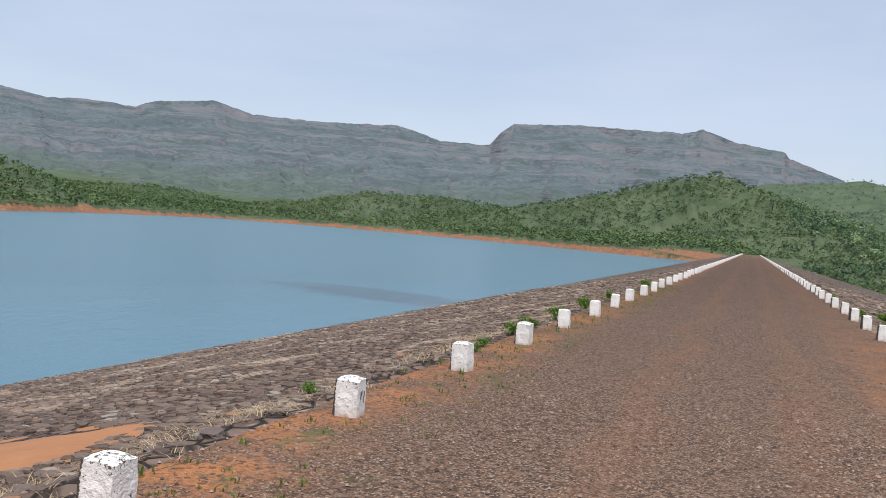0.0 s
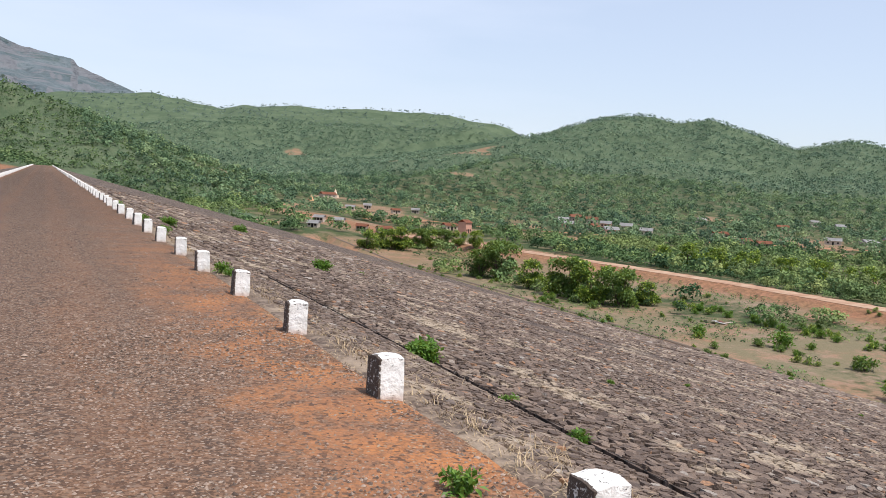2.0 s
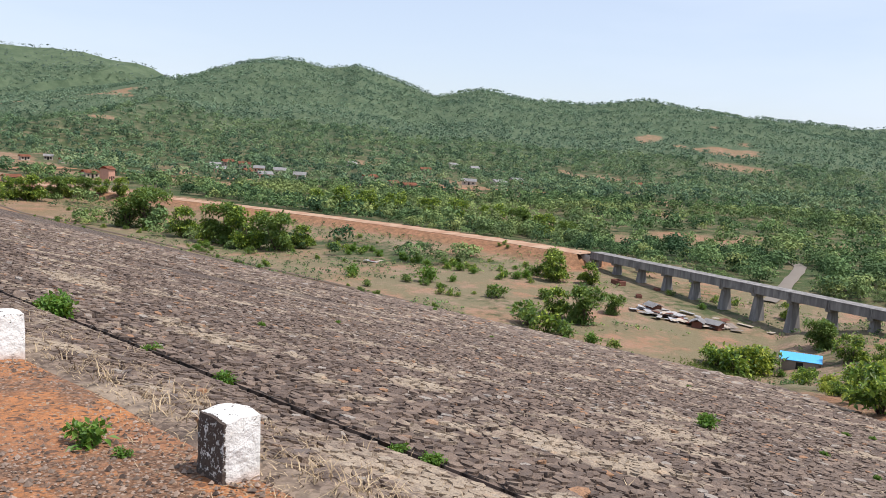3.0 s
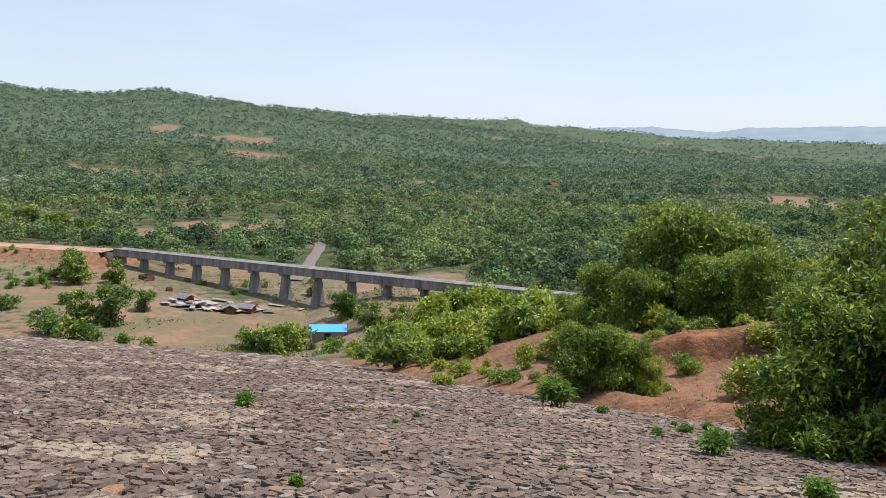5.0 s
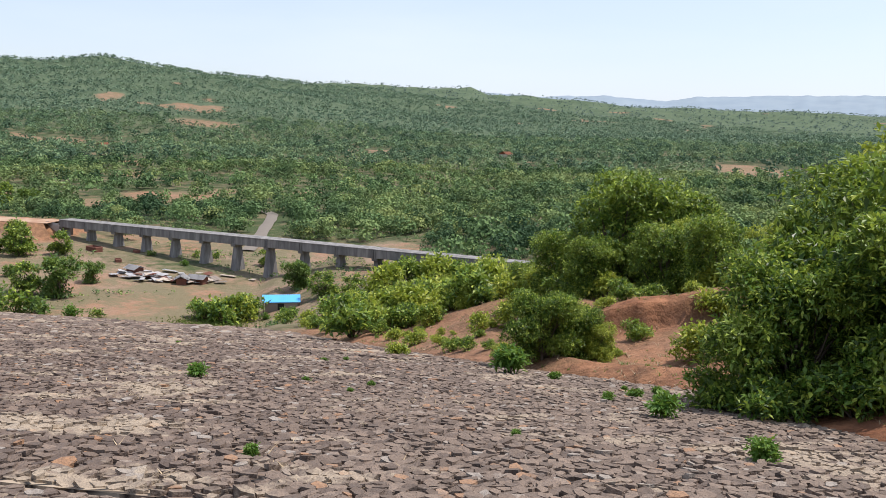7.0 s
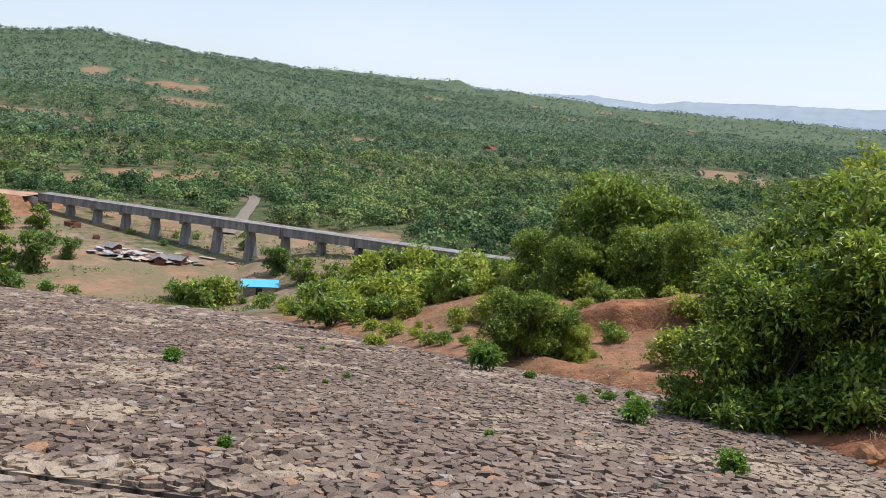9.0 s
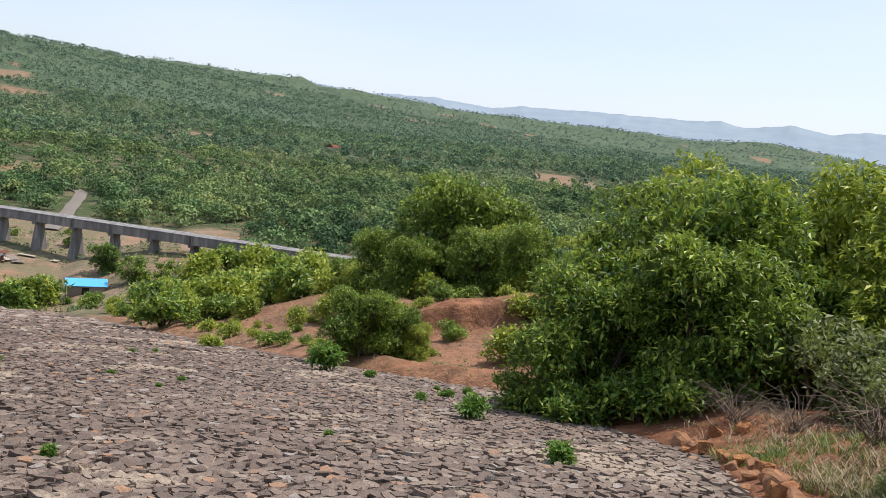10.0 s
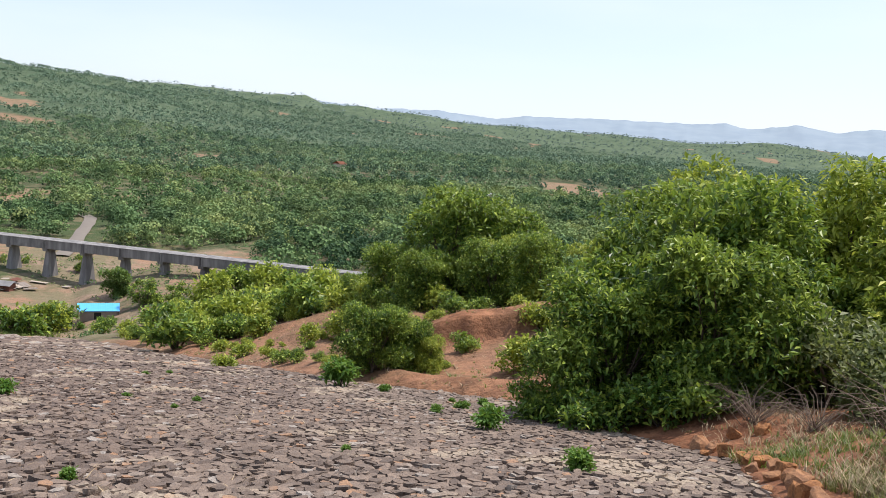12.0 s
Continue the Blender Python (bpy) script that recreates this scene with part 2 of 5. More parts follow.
# ---- ground: one sheet out to the far hills ----
g = Nodes("ground", 0.95, 0.2)
big, mid, fine = g.noise(0.012, 4), g.noise(0.12, 5), g.noise(1.8, 5)
soil_c = g.mix(g.ramp(g.noise(0.05, 5), 0.35, 0.65), (0.27, 0.19, 0.135), (0.295, 0.155, 0.09))
soil_c = g.mix(g.ramp(fine, 0.3, 0.8, 0, 0.5), soil_c, (0.34, 0.25, 0.18))
soil_c = g.mix(g.ramp(g.noise(0.11, 7, 0.75), 0.40, 0.54, 0, 0.85), soil_c, (0.165, 0.15, 0.085))
soil_c = g.mix(g.ramp(g.noise(0.9, 5, 0.7), 0.52, 0.7, 0, 0.6), soil_c, (0.12, 0.105, 0.06))
green_c = g.mix(g.ramp(big, 0.35, 0.65), (0.035, 0.06, 0.022), (0.06, 0.085, 0.03))
green_c = g.mix(g.ramp(mid, 0.45, 0.62, 0, 0.85), green_c, (0.16, 0.13, 0.075))
soil_c = g.mix(g.attr("bank"), soil_c, g.mix(g.ramp(g.noise(0.7, 6, 0.7), 0.35, 0.65), (0.16, 0.066, 0.034), (0.36, 0.165, 0.085)))
# far ground turns paler green by distance, matched to the haze-tinted woods
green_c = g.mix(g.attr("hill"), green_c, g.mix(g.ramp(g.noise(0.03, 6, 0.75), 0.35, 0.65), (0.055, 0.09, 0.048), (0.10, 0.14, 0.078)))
edge = g.math("ADD", g.attr("soil"), g.math("MULTIPLY", g.math("SUBTRACT", g.noise(0.5, 5), 0.5), 0.7))
colour = g.mix(g.ramp(edge, 0.35, 0.6), green_c, soil_c)
clod = g.noise(7.0, 5, 0.75)
colour = g.mix(g.ramp(clod, 0.5, 0.68, 0, 0.45), colour, (0.10, 0.065, 0.04))
g.bump(g.math("ADD", mid, g.math("ADD", g.math("MULTIPLY", fine, 0.45), g.math("MULTIPLY", clod, 0.14))), 0.9, 0.6)
ground_mat = g.done(colour)

azs = np.concatenate([np.arange(-54, 130, 0.3), np.arange(130, 306, 4.0)])
rads = np.concatenate([[3], 6 * 1.0195 ** np.arange(395)])
rads = np.sort(np.concatenate([rads[rads < 3400], np.arange(36.6, 40.2, 0.17)]))
AZ, RR = np.meshgrid(np.radians(azs), rads, indexing="ij")
GX, GY = RR * np.sin(AZ), RR * np.cos(AZ)
GZ = land(GX, GY)
ground = new("ground", sheet("ground", np.stack([GX, GY, GZ], -1).reshape(-1, 3), grid_faces(len(azs), len(rads), True)[:, ::-1], ground_mat,
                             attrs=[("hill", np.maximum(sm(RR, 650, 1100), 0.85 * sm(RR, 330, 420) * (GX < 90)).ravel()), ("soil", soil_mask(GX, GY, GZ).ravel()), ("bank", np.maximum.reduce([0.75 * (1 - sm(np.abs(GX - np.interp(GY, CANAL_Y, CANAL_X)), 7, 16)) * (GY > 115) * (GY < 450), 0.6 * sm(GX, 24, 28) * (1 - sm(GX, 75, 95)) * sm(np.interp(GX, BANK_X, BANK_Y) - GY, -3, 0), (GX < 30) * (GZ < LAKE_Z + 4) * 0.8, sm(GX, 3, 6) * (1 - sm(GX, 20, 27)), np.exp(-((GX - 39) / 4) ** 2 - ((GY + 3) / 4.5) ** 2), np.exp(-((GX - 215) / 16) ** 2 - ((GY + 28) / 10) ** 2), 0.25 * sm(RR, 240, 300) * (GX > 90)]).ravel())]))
tagged(ground, "green wooded valley ground with bare red soil patches", "ground", kind="structure")


# ---- far mountains ----
def far_range(name, label, crest, foot_r, back_r, foot_el, steps, mat, seed, rough, fine=0.11, rows=110):
    """A far range: rises in terraces from foot_r to a crest given as (bearing, rise in degrees)."""
    az = np.arange(crest[0][0], crest[-1][0], fine)
    el = np.interp(az, [c[0] for c in crest], [c[1] for c in crest])
    el = el + waves(az * 10, az * 0, 4.0, seed, 3) * 0.07
    t = np.linspace(0, 1, rows)
    A, T = np.meshgrid(az, t, indexing="ij")
    bend = waves(A * 40, T * 0 + 3, 60, seed + 1, 3) * 70 * T * (1 - T) * 3
    R = foot_r + (back_r - foot_r) * T + bend
    top = back_r * np.tan(np.radians(el))[:, None] + 1.75
    kern = np.hanning(int(14 / fine))
    wide = np.convolve(np.pad(top[:, 0], len(kern), mode="edge"), kern / kern.sum(), mode="same")[len(kern):-len(kern)]
    high = sm(T, 0.55, 0.97)
    top = wide[:, None] * (1 - high) + top * high
    low = foot_r * math.tan(radians(foot_el)) + 1.75
    wob = waves(A * 30, T * 60, 40, seed + 2, 4) * 0.02
    k = (T * steps + wob * 6 + waves(A * 8, T * 0, 30, seed + 5, 3) * 0.4)
    stair = (np.floor(k) + sm(k - np.floor(k), 0.62, 0.98)) / steps
    h = np.clip((0.5 * T + 0.5 * np.clip(stair, 0, 1)) ** 1.0 * (0.25 + 0.75 * T), 0, 1)
    if steps == 1:
        h = T ** 0.9
    Z = low + (top - low) * h + waves(A * 60, T * 200, 50, seed + 3, 5) * rough * T * (1 - T) * 4
    Z[:, -1] = top[:, -1]
    Z = np.minimum(Z, low + (top - low) * np.maximum(T, h))
    X, Y = R * np.sin(np.radians(A)), R * np.cos(np.radians(A))
    ob = new(name, sheet(name, np.stack([X, Y, Z], -1).reshape(-1, 3), grid_faces(len(az), len(t))[:, ::-1], mat))
    return tagged(ob, label, "mountain range", kind="structure")


f = Nodes("mountain_slopes", 0.95, 0.15)
steep = f.axis(2, f.n.new("ShaderNodeNewGeometry").outputs["Normal"])
# blue-grey of distance haze is put into the scrub and rock colours
scrub_haze_c = f.mix(f.ramp(f.noise(0.006, 6, 0.7), 0.38, 0.62), (0.115, 0.15, 0.165), (0.17, 0.205, 0.22))
scrub_haze_c = f.mix(f.ramp(f.noise(0.05, 5, 0.75), 0.45, 0.65, 0, 0.75), scrub_haze_c, (0.085, 0.115, 0.12))
rock_haze_c = f.mix(f.noise(0.02, 5), (0.125, 0.14, 0.16), (0.235, 0.24, 0.25))
strata = f.noise(0.012, 5, 0.7, f.stretch(0.10, 0.10, 3.0))
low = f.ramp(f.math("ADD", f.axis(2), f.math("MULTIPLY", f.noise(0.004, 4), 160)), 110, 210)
rocky = f.math("ADD", f.ramp(steep, 0.93, 0.80), f.math("MULTIPLY", f.ramp(strata, 0.5, 0.58), 0.9))
ravine = f.noise(0.011, 5, 0.65, f.stretch(1.0, 1.0, 0.25), 0.8)
scrub_haze_c = f.mix(f.ramp(ravine, 0.52, 0.62, 0, 0.55), scrub_haze_c, (0.075, 0.11, 0.10))
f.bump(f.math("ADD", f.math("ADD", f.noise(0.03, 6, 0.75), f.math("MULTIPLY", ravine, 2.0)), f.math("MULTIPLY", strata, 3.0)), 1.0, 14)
scrub_haze_c = f.mix(low, f.mix(f.ramp(f.noise(0.02, 6, 0.7), 0.4, 0.65), (0.10, 0.14, 0.115), (0.15, 0.19, 0.155)), scrub_haze_c)
mountain_mat = f.done(f.mix(f.ramp(f.math("MULTIPLY", f.math("MULTIPLY", rocky, low), f.ramp(f.noise(0.01, 4), 0.3, 0.6)), 0.15, 0.7), scrub_haze_c, rock_haze_c))
CREST_PLATEAU = [(-66, 6.6), (-52, 6.7), (-46.8, 6.18), (-44.2, 5.81), (-42, 5.99), (-39.3, 5.85), (-38.2, 6.33), (-34.6, 6.76), (-32.2, 6.15), (-28.2, 6.1), (-22.8, 6.3), (-20.1, 5.52), (-16.9, 5.5),
                 (-16.3, 6.3), (-15.4, 6.96), (-11.4, 7.14), (-4.7, 7.0), (-3.5, 7.27), (-1.6, 6.58), (1.4, 6.09), (1.7, 5.7), (3.1, 5.21), (5.3, 4.31), (8, 3.4), (12, 2.0)]
far_range("mountains_west", "flat-topped mountains with banded cliffs, haze in their colour", CREST_PLATEAU, 1000, 3300, 0.2, 7, mountain_mat, 50, 12)
# the ridge's base colour holds the pale blue of distance haze
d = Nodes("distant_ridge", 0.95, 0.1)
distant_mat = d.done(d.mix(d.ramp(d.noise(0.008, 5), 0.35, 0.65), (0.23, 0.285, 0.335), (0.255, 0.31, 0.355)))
CREST_FAR = [(78, 2.0), (83, 2.45), (86.3, 2.27), (90.6, 2.4), (94.7, 2.1), (96.4, 2.38), (100.8, 2.5), (107.3, 2.55), (108.9, 2.7), (110.2, 2.39), (112.9, 2.79), (115.3, 2.44), (116.9, 2.74), (121.6, 2.72), (132, 2.9), (160, 2.4)]
far_range("mountains_east", "distant mountain ridge, pale blue with haze in its colour", CREST_FAR, 3500, 4500, 0.0, 1, distant_mat, 70, 4, 0.16, 50)
CREST_BEHIND = [(130, 2.0), (160, 2.4), (200, 3.0), (240, 4.0), (280, 5.5), (294, 6.6)]
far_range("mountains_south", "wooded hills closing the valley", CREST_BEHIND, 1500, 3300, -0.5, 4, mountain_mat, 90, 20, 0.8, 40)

# ---- water ----
w = Nodes("water", 0.16, 0.5)
w.bump(w.math("ADD", w.math("MULTIPLY", w.noise(1.6, 3, at=w.stretch(1, 0.5, 1)), 0.6), w.noise(0.22, 3, at=w.stretch(1, 0.5, 1))), 0.35, 0.14)
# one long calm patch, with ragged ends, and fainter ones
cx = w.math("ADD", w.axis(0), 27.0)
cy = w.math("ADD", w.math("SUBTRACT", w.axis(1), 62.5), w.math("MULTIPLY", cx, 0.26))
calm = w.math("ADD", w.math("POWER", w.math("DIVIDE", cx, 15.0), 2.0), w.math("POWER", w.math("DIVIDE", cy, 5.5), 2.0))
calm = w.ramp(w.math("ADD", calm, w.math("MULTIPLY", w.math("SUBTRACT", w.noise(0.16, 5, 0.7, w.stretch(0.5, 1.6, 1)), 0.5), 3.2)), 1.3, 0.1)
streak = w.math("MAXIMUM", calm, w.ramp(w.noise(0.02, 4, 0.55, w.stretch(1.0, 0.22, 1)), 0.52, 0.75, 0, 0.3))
w.put(w.b.inputs["Roughness"], w.ramp(streak, 0, 1, 0.24, 0.2))
# the darker reflection of calm streaks is put into the base colour
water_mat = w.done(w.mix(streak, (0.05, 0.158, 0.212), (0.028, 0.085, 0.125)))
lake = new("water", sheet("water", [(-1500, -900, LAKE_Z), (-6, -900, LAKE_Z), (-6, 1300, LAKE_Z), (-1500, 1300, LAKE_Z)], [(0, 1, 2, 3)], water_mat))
tagged(lake, "calm blue-green reservoir water with faint wind streaks", "water", kind="structure")

# ---- dam body ----
s = Nodes("pitched_stone_bed", 0.92, 0.25)
flat = s.stretch(1.0, 0.72, 0.2)
cell = s.voronoi(5.2, "Color", at=flat)
gap = s.voronoi(5.2, "Distance", "DISTANCE_TO_EDGE", at=flat)
tone = s.mix(s.axis(0, cell), (0.078, 0.054, 0.043), (0.205, 0.15, 0.118))
tone = s.mix(s.ramp(s.noise(0.42, 5, 0.65), 0.55, 0.61, 0, 0.8), tone, (0.43, 0.345, 0.25))
tone = s.mix(s.ramp(s.noise(0.05, 4), 0.35, 0.7, 0.0, 0.4), tone, (0.11, 0.085, 0.075))
tone = s.mix(s.ramp(gap, 0.0, 0.07, 1, 0), tone, (0.035, 0.028, 0.024))
s.bump(s.math("ADD", s.ramp(gap, 0, 0.12), s.math("MULTIPLY", s.axis(1, cell), 0.8)), 1.0, 0.09)
stone_bed_mat = s.done(tone)
ys = np.concatenate([np.arange(-14, 60, 0.6), np.arange(60, DAM_END + 12, 4.0)])
xs = np.array([-50, -30, -20, -12, -8, UP_X - 0.4, UP_X, -3.2, 2.6, 3.3, GROOVE_X - 0.15, GROOVE_X - 0.13, GROOVE_X + 0.13, GROOVE_X + 0.15, 8, 12, 20, 32, 50, 75, TOE_X, TOE_X + 3])
XX, YY = np.meshgrid(xs, ys, indexing="ij")
ZZ = slope_z(XX)
ZZ[11:13] -= 0.26
ZZ[9] -= 0.16
dam = new("dam_embankment", sheet("dam_embankment", np.stack([XX, YY, ZZ], -1).reshape(-1, 3), grid_faces(len(xs), len(ys)), stone_bed_mat, False))
tagged(dam, "long earth dam with stone-pitched slopes", "dam", kind="structure")

# crest: gravel road with red soil verges, one worn surface
c = Nodes("crest_gravel", 0.93, 0.25)
px = c.axis(0)
grain, grit = c.noise(28, 4, 0.7), c.voronoi(62, "Color")
coarse = c.voronoi(27, "Color")
road_c = c.mix(c.ramp(c.axis(0, grit), 0.1, 0.95), (0.066, 0.040, 0.027), (0.25, 0.152, 0.098))
road_c = c.mix(c.ramp(c.axis(0, coarse), 0.70, 0.85, 0, 0.7), road_c, (0.05, 0.034, 0.027))
road_c = c.mix(c.ramp(c.axis(1, coarse), 0.80, 0.9, 0, 0.8), road_c, (0.21, 0.145, 0.105))
road_c = c.mix(c.ramp(c.noise(0.7, 5, at=c.stretch(1, 0.25, 1)), 0.4, 0.7, 0, 0.4), road_c, (0.16, 0.098, 0.066))
road_c = c.mix(c.ramp(c.axis(1, grit), 0.89, 0.94), road_c, (0.33, 0.26, 0.205))
red_c = c.mix(c.ramp(c.noise(1.1, 5), 0.35, 0.65), (0.46, 0.19, 0.07), (0.33, 0.152, 0.076))
red_c = c.mix(c.ramp(grain, 0.44, 0.64, 0, 0.6), red_c, (0.14, 0.088, 0.06))
red_c = c.mix(c.ramp(c.axis(2, grit), 0.93, 0.98), red_c, (0.33, 0.25, 0.17))
red_c = c.mix(c.ramp(c.axis(2, coarse), 0.80, 0.92, 0, 0.8), red_c, (0.085, 0.052, 0.038))
wander = c.math("ADD", px, c.math("MULTIPLY", c.math("SUBTRACT", c.noise(0.35, 4, 0.65), 0.5), 2.0))
left, right = c.ramp(wander, -2.5, -3.5), c.math("MULTIPLY", c.ramp(wander, 1.0, 2.3), c.ramp(c.axis(1), 8, 26, 1, 0.3))
patchy = c.ramp(c.noise(1.0, 9, 0.8), 0.43, 0.53, 0.15, 1)
verge = c.math("MULTIPLY", c.math("MAXIMUM", left, right), patchy)
rut = c.math("MULTIPLY", c.math("MAXIMUM", c.ramp(c.math("ABSOLUTE", c.math("SUBTRACT", wander, 0.75)), 0.45, 0.1), c.ramp(c.math("ABSOLUTE", c.math("ADD", wander, 1.0)), 0.4, 0.1)), 0.14)
mixed = c.mix(c.math("MAXIMUM", verge, rut), road_c, red_c)
moss = c.math("MULTIPLY", c.ramp(c.noise(1.3, 5, 0.7), 0.56, 0.68), c.math("MULTIPLY", c.ramp(px, -2.0, -2.9), 0.7))
mixed = c.mix(moss, mixed, (0.10, 0.12, 0.045))
c.bump(c.math("ADD", c.math("ADD", c.axis(0, grit), c.math("MULTIPLY", c.axis(0, coarse), -1.4)), c.math("MULTIPLY", c.noise(9, 5), 1.8)), 1.0, 0.034)
road_mat = c.done(mixed)
xs = np.linspace(-4.15, 3.5, 32)
ys2 = np.concatenate([np.arange(-14, 40, 0.25), np.arange(40, DAM_END + 13, 3.0)])
XX, YY = np.meshgrid(xs, ys2, indexing="ij")
ZZ = 0.02 - 0.0025 * XX ** 2 + waves(XX, YY, 1.6, 4, 4) * 0.022 - 0.10 * sm(XX, 2.9, 3.35) - 0.12 * sm(XX, 3.3, 3.5) - 0.12 * sm(-XX, 3.75, 4.15)
road = new("road", sheet("road", np.stack([XX, YY, ZZ], -1).reshape(-1, 3), grid_faces(len(xs), len(ys2)), road_mat))
tagged(road, "worn dark gravel road with red soil verges", "road", kind="structure")


v = Nodes("verge_gravel", 0.93, 0.25)
vg = v.voronoi(26, "Color")
v_c = v.mix(v.axis(0, vg), (0.075, 0.053, 0.041), (0.215, 0.16, 0.122))
v_c = v.mix(v.ramp(v.noise(0.9, 6, 0.7), 0.42, 0.62, 0, 0.7), v_c, (0.37, 0.29, 0.21))
v_c = v.mix(v.ramp(v.noise(2.3, 5, 0.7), 0.52, 0.68, 0, 0.7), v_c, (0.085, 0.066, 0.055))
v.bump(v.math("ADD", v.axis(1, vg), v.math("MULTIPLY", v.noise(4, 5), 2.0)), 1.0, 0.03)
xs = np.linspace(2.75, GROOVE_X - 0.16, 24)
XX, YY = np.meshgrid(xs, ys2, indexing="ij")
ZZ = slope_z(XX) + 0.035 + waves(XX, YY, 0.9, 14, 3) * 0.02 - 0.16 * (1 - sm(XX + waves(XX, YY, 0.7, 15, 3) * 0.05, 2.82, 3.1))
strip = new("verge_strip", sheet("verge_strip", np.stack([XX, YY, ZZ], -1).reshape(-1, 3), grid_faces(24, len(ys2)), v.done(v_c)))
tagged(strip, "gravelly grey-brown shoulder above the drain", "verge", kind="structure")


# ---- builders ----
def part(name, bm, material, parent, label=""):
    me = bpy.data.meshes.new(name)
    bm.to_mesh(me)
    bm.free()
    me.materials.append(material)
    ob = new(name, me)
    ob.parent = parent
    return tagged(ob, label) if label else ob


def part_mesh(name, me, parent, label=""):
    ob = new(name, me)
    ob.parent = parent
    return tagged(ob, label) if label else ob


def box(bm, lo, hi, bevel=0.0):
    c = [(a + b) / 2 for a, b in zip(lo, hi)]
    e = [b - a for a, b in zip(lo, hi)]
    r = bmesh.ops.create_cube(bm, size=1, matrix=Matrix.Translation(c) @ Matrix.Diagonal((*e, 1)))
    if bevel:
        edges = {x for v in r["verts"] for x in v.link_edges}
        bmesh.ops.bevel(bm, geom=list(edges), offset=bevel, segments=1, affect="EDGES")
    return bm


def tube(rows, sides=7):
    """Verts and quads of a tapered tube along (point, radius) rows."""
    pts = np.array([p for p, _ in rows])
    vs, fs = [], []
    for i, (p, r) in enumerate(rows):
        d = pts[min(i + 1, len(pts) - 1)] - pts[max(i - 1, 0)]
        d = d / (np.linalg.norm(d) + 1e-9)
        a = np.cross(d, (0.31, 0.9, 0.29))
        a = a / np.linalg.norm(a)
        b = np.cross(d, a)
        for k in range(sides):
            t = 2 * math.pi * k / sides
            vs.append(np.array(p) + r * (math.cos(t) * a + math.sin(t) * b))
    for i in range(len(rows) - 1):
        for k in range(sides):
            fs.append((i * sides + k, i * sides + (k + 1) % sides, (i + 1) * sides + (k + 1) % sides, (i + 1) * sides + k))
    return vs, fs


def leaves(centres, normals, size, rg, aspect=0.45, spread=0.7):
    """Diamond leaves, slightly folded: arrays of verts and quads."""
    n = len(centres)
    nn = normals + rg.normal(0, spread, (n, 3))
    nn /= np.linalg.norm(nn, axis=1)[:, None]
    a = np.cross(nn, rg.normal(0, 1, (n, 3)))
    a /= np.linalg.norm(a, axis=1)[:, None] + 1e-9
    b = np.cross(nn, a)
    s = (size * rg.uniform(0.65, 1.35, n))[:, None]
    p0, p2 = centres - a * s * 0.5, centres + a * s * 0.5 - nn * s * 0.12
    p1, p3 = centres + b * s * aspect + nn * s * 0.1, centres - b * s * aspect + nn * s * 0.1
    v = np.stack([p0, p1, p2, p3], 1).reshape(-1, 3)
    return v, np.arange(4 * n).reshape(-1, 4)


def sprays(p, d, per, size, rg, aspect=0.19, droop=0.3):
    """Rosettes of long pointed leaves, folded and drooping, at the twig tips p that point along d."""
    n = len(p) * per
    d = np.repeat(d / np.linalg.norm(d, axis=1)[:, None], per, 0)
    u = d * 0.55 + rg.normal(0, 0.62, (n, 3)) - np.array((0, 0, droop))
    u /= np.linalg.norm(u, axis=1)[:, None]
    side = np.cross(u, np.array((0, 0, 1.0)) + rg.normal(0, 0.35, (n, 3)) + d * 0.3)
    side /= np.linalg.norm(side, axis=1)[:, None] + 1e-9
    nn = np.cross(side, u)
    s = (size * rg.uniform(0.6, 1.35, n))[:, None]
    root = np.repeat(p, per, 0) + rg.normal(0, size * 0.35, (n, 3))
    mid = root + u * s * 0.45 + nn * s * 0.05
    v = np.stack([root, mid + side * s * aspect, root + u * s - np.array((0, 0, 0.16)) * s, mid - side * s * aspect], 1).reshape(-1, 3)
    return v, np.arange(4 * n).reshape(-1, 4)


def leaf_material(name, dark, mid, light, gloss=0.5):
    m = Nodes(name, gloss, 0.3)
    i = m.island()
    c = m.mix(m.ramp(i, 0.0, 0.6), dark, mid)
    c = m.mix(m.ramp(i, 0.62, 1.0), c, light)
    c = m.mix(m.ramp(m.noise(0.5, 3), 0.45, 0.7, 0, 0.3), c, light)
    m.put(m.b.inputs["Base Color"], c)
    tr = m.n.new("ShaderNodeBsdfTranslucent")
    m.put(tr.inputs[0], m.mix(0.45, c, (0.34, 0.44, 0.05)))
    mx = m.n.new("ShaderNodeMixShader")
    mx.inputs[0].default_value = 0.30
    m.l.new(m.b.outputs[0], mx.inputs[1])
    m.l.new(tr.outputs[0], mx.inputs[2])
    m.l.new(mx.outputs[0], m.n["Material Output"].inputs[0])
    return m.mat


leaf_deep = leaf_material("leaf_deep_green", (0.018, 0.05, 0.010), (0.10, 0.195, 0.028), (0.44, 0.52, 0.085), 0.42)
leaf_dark = leaf_material("leaf_dark_green", (0.04, 0.088, 0.022), (0.10, 0.18, 0.042), (0.2, 0.28, 0.065))
leaf_warm = leaf_material("leaf_yellow_green", (0.11, 0.165, 0.024), (0.29, 0.36, 0.045), (0.58, 0.58, 0.095), 0.45)
leaf_fresh = leaf_material("leaf_fresh_green", (0.05, 0.13, 0.015), (0.09, 0.2, 0.025), (0.17, 0.28, 0.05))
leaf_grey = leaf_material("leaf_grey_green", (0.07, 0.095, 0.035), (0.15, 0.18, 0.065), (0.27, 0.28, 0.12))
bark_mat = plain("bark", (0.12, 0.09, 0.065), 0.95, 0.4, 5.0, 0.8)


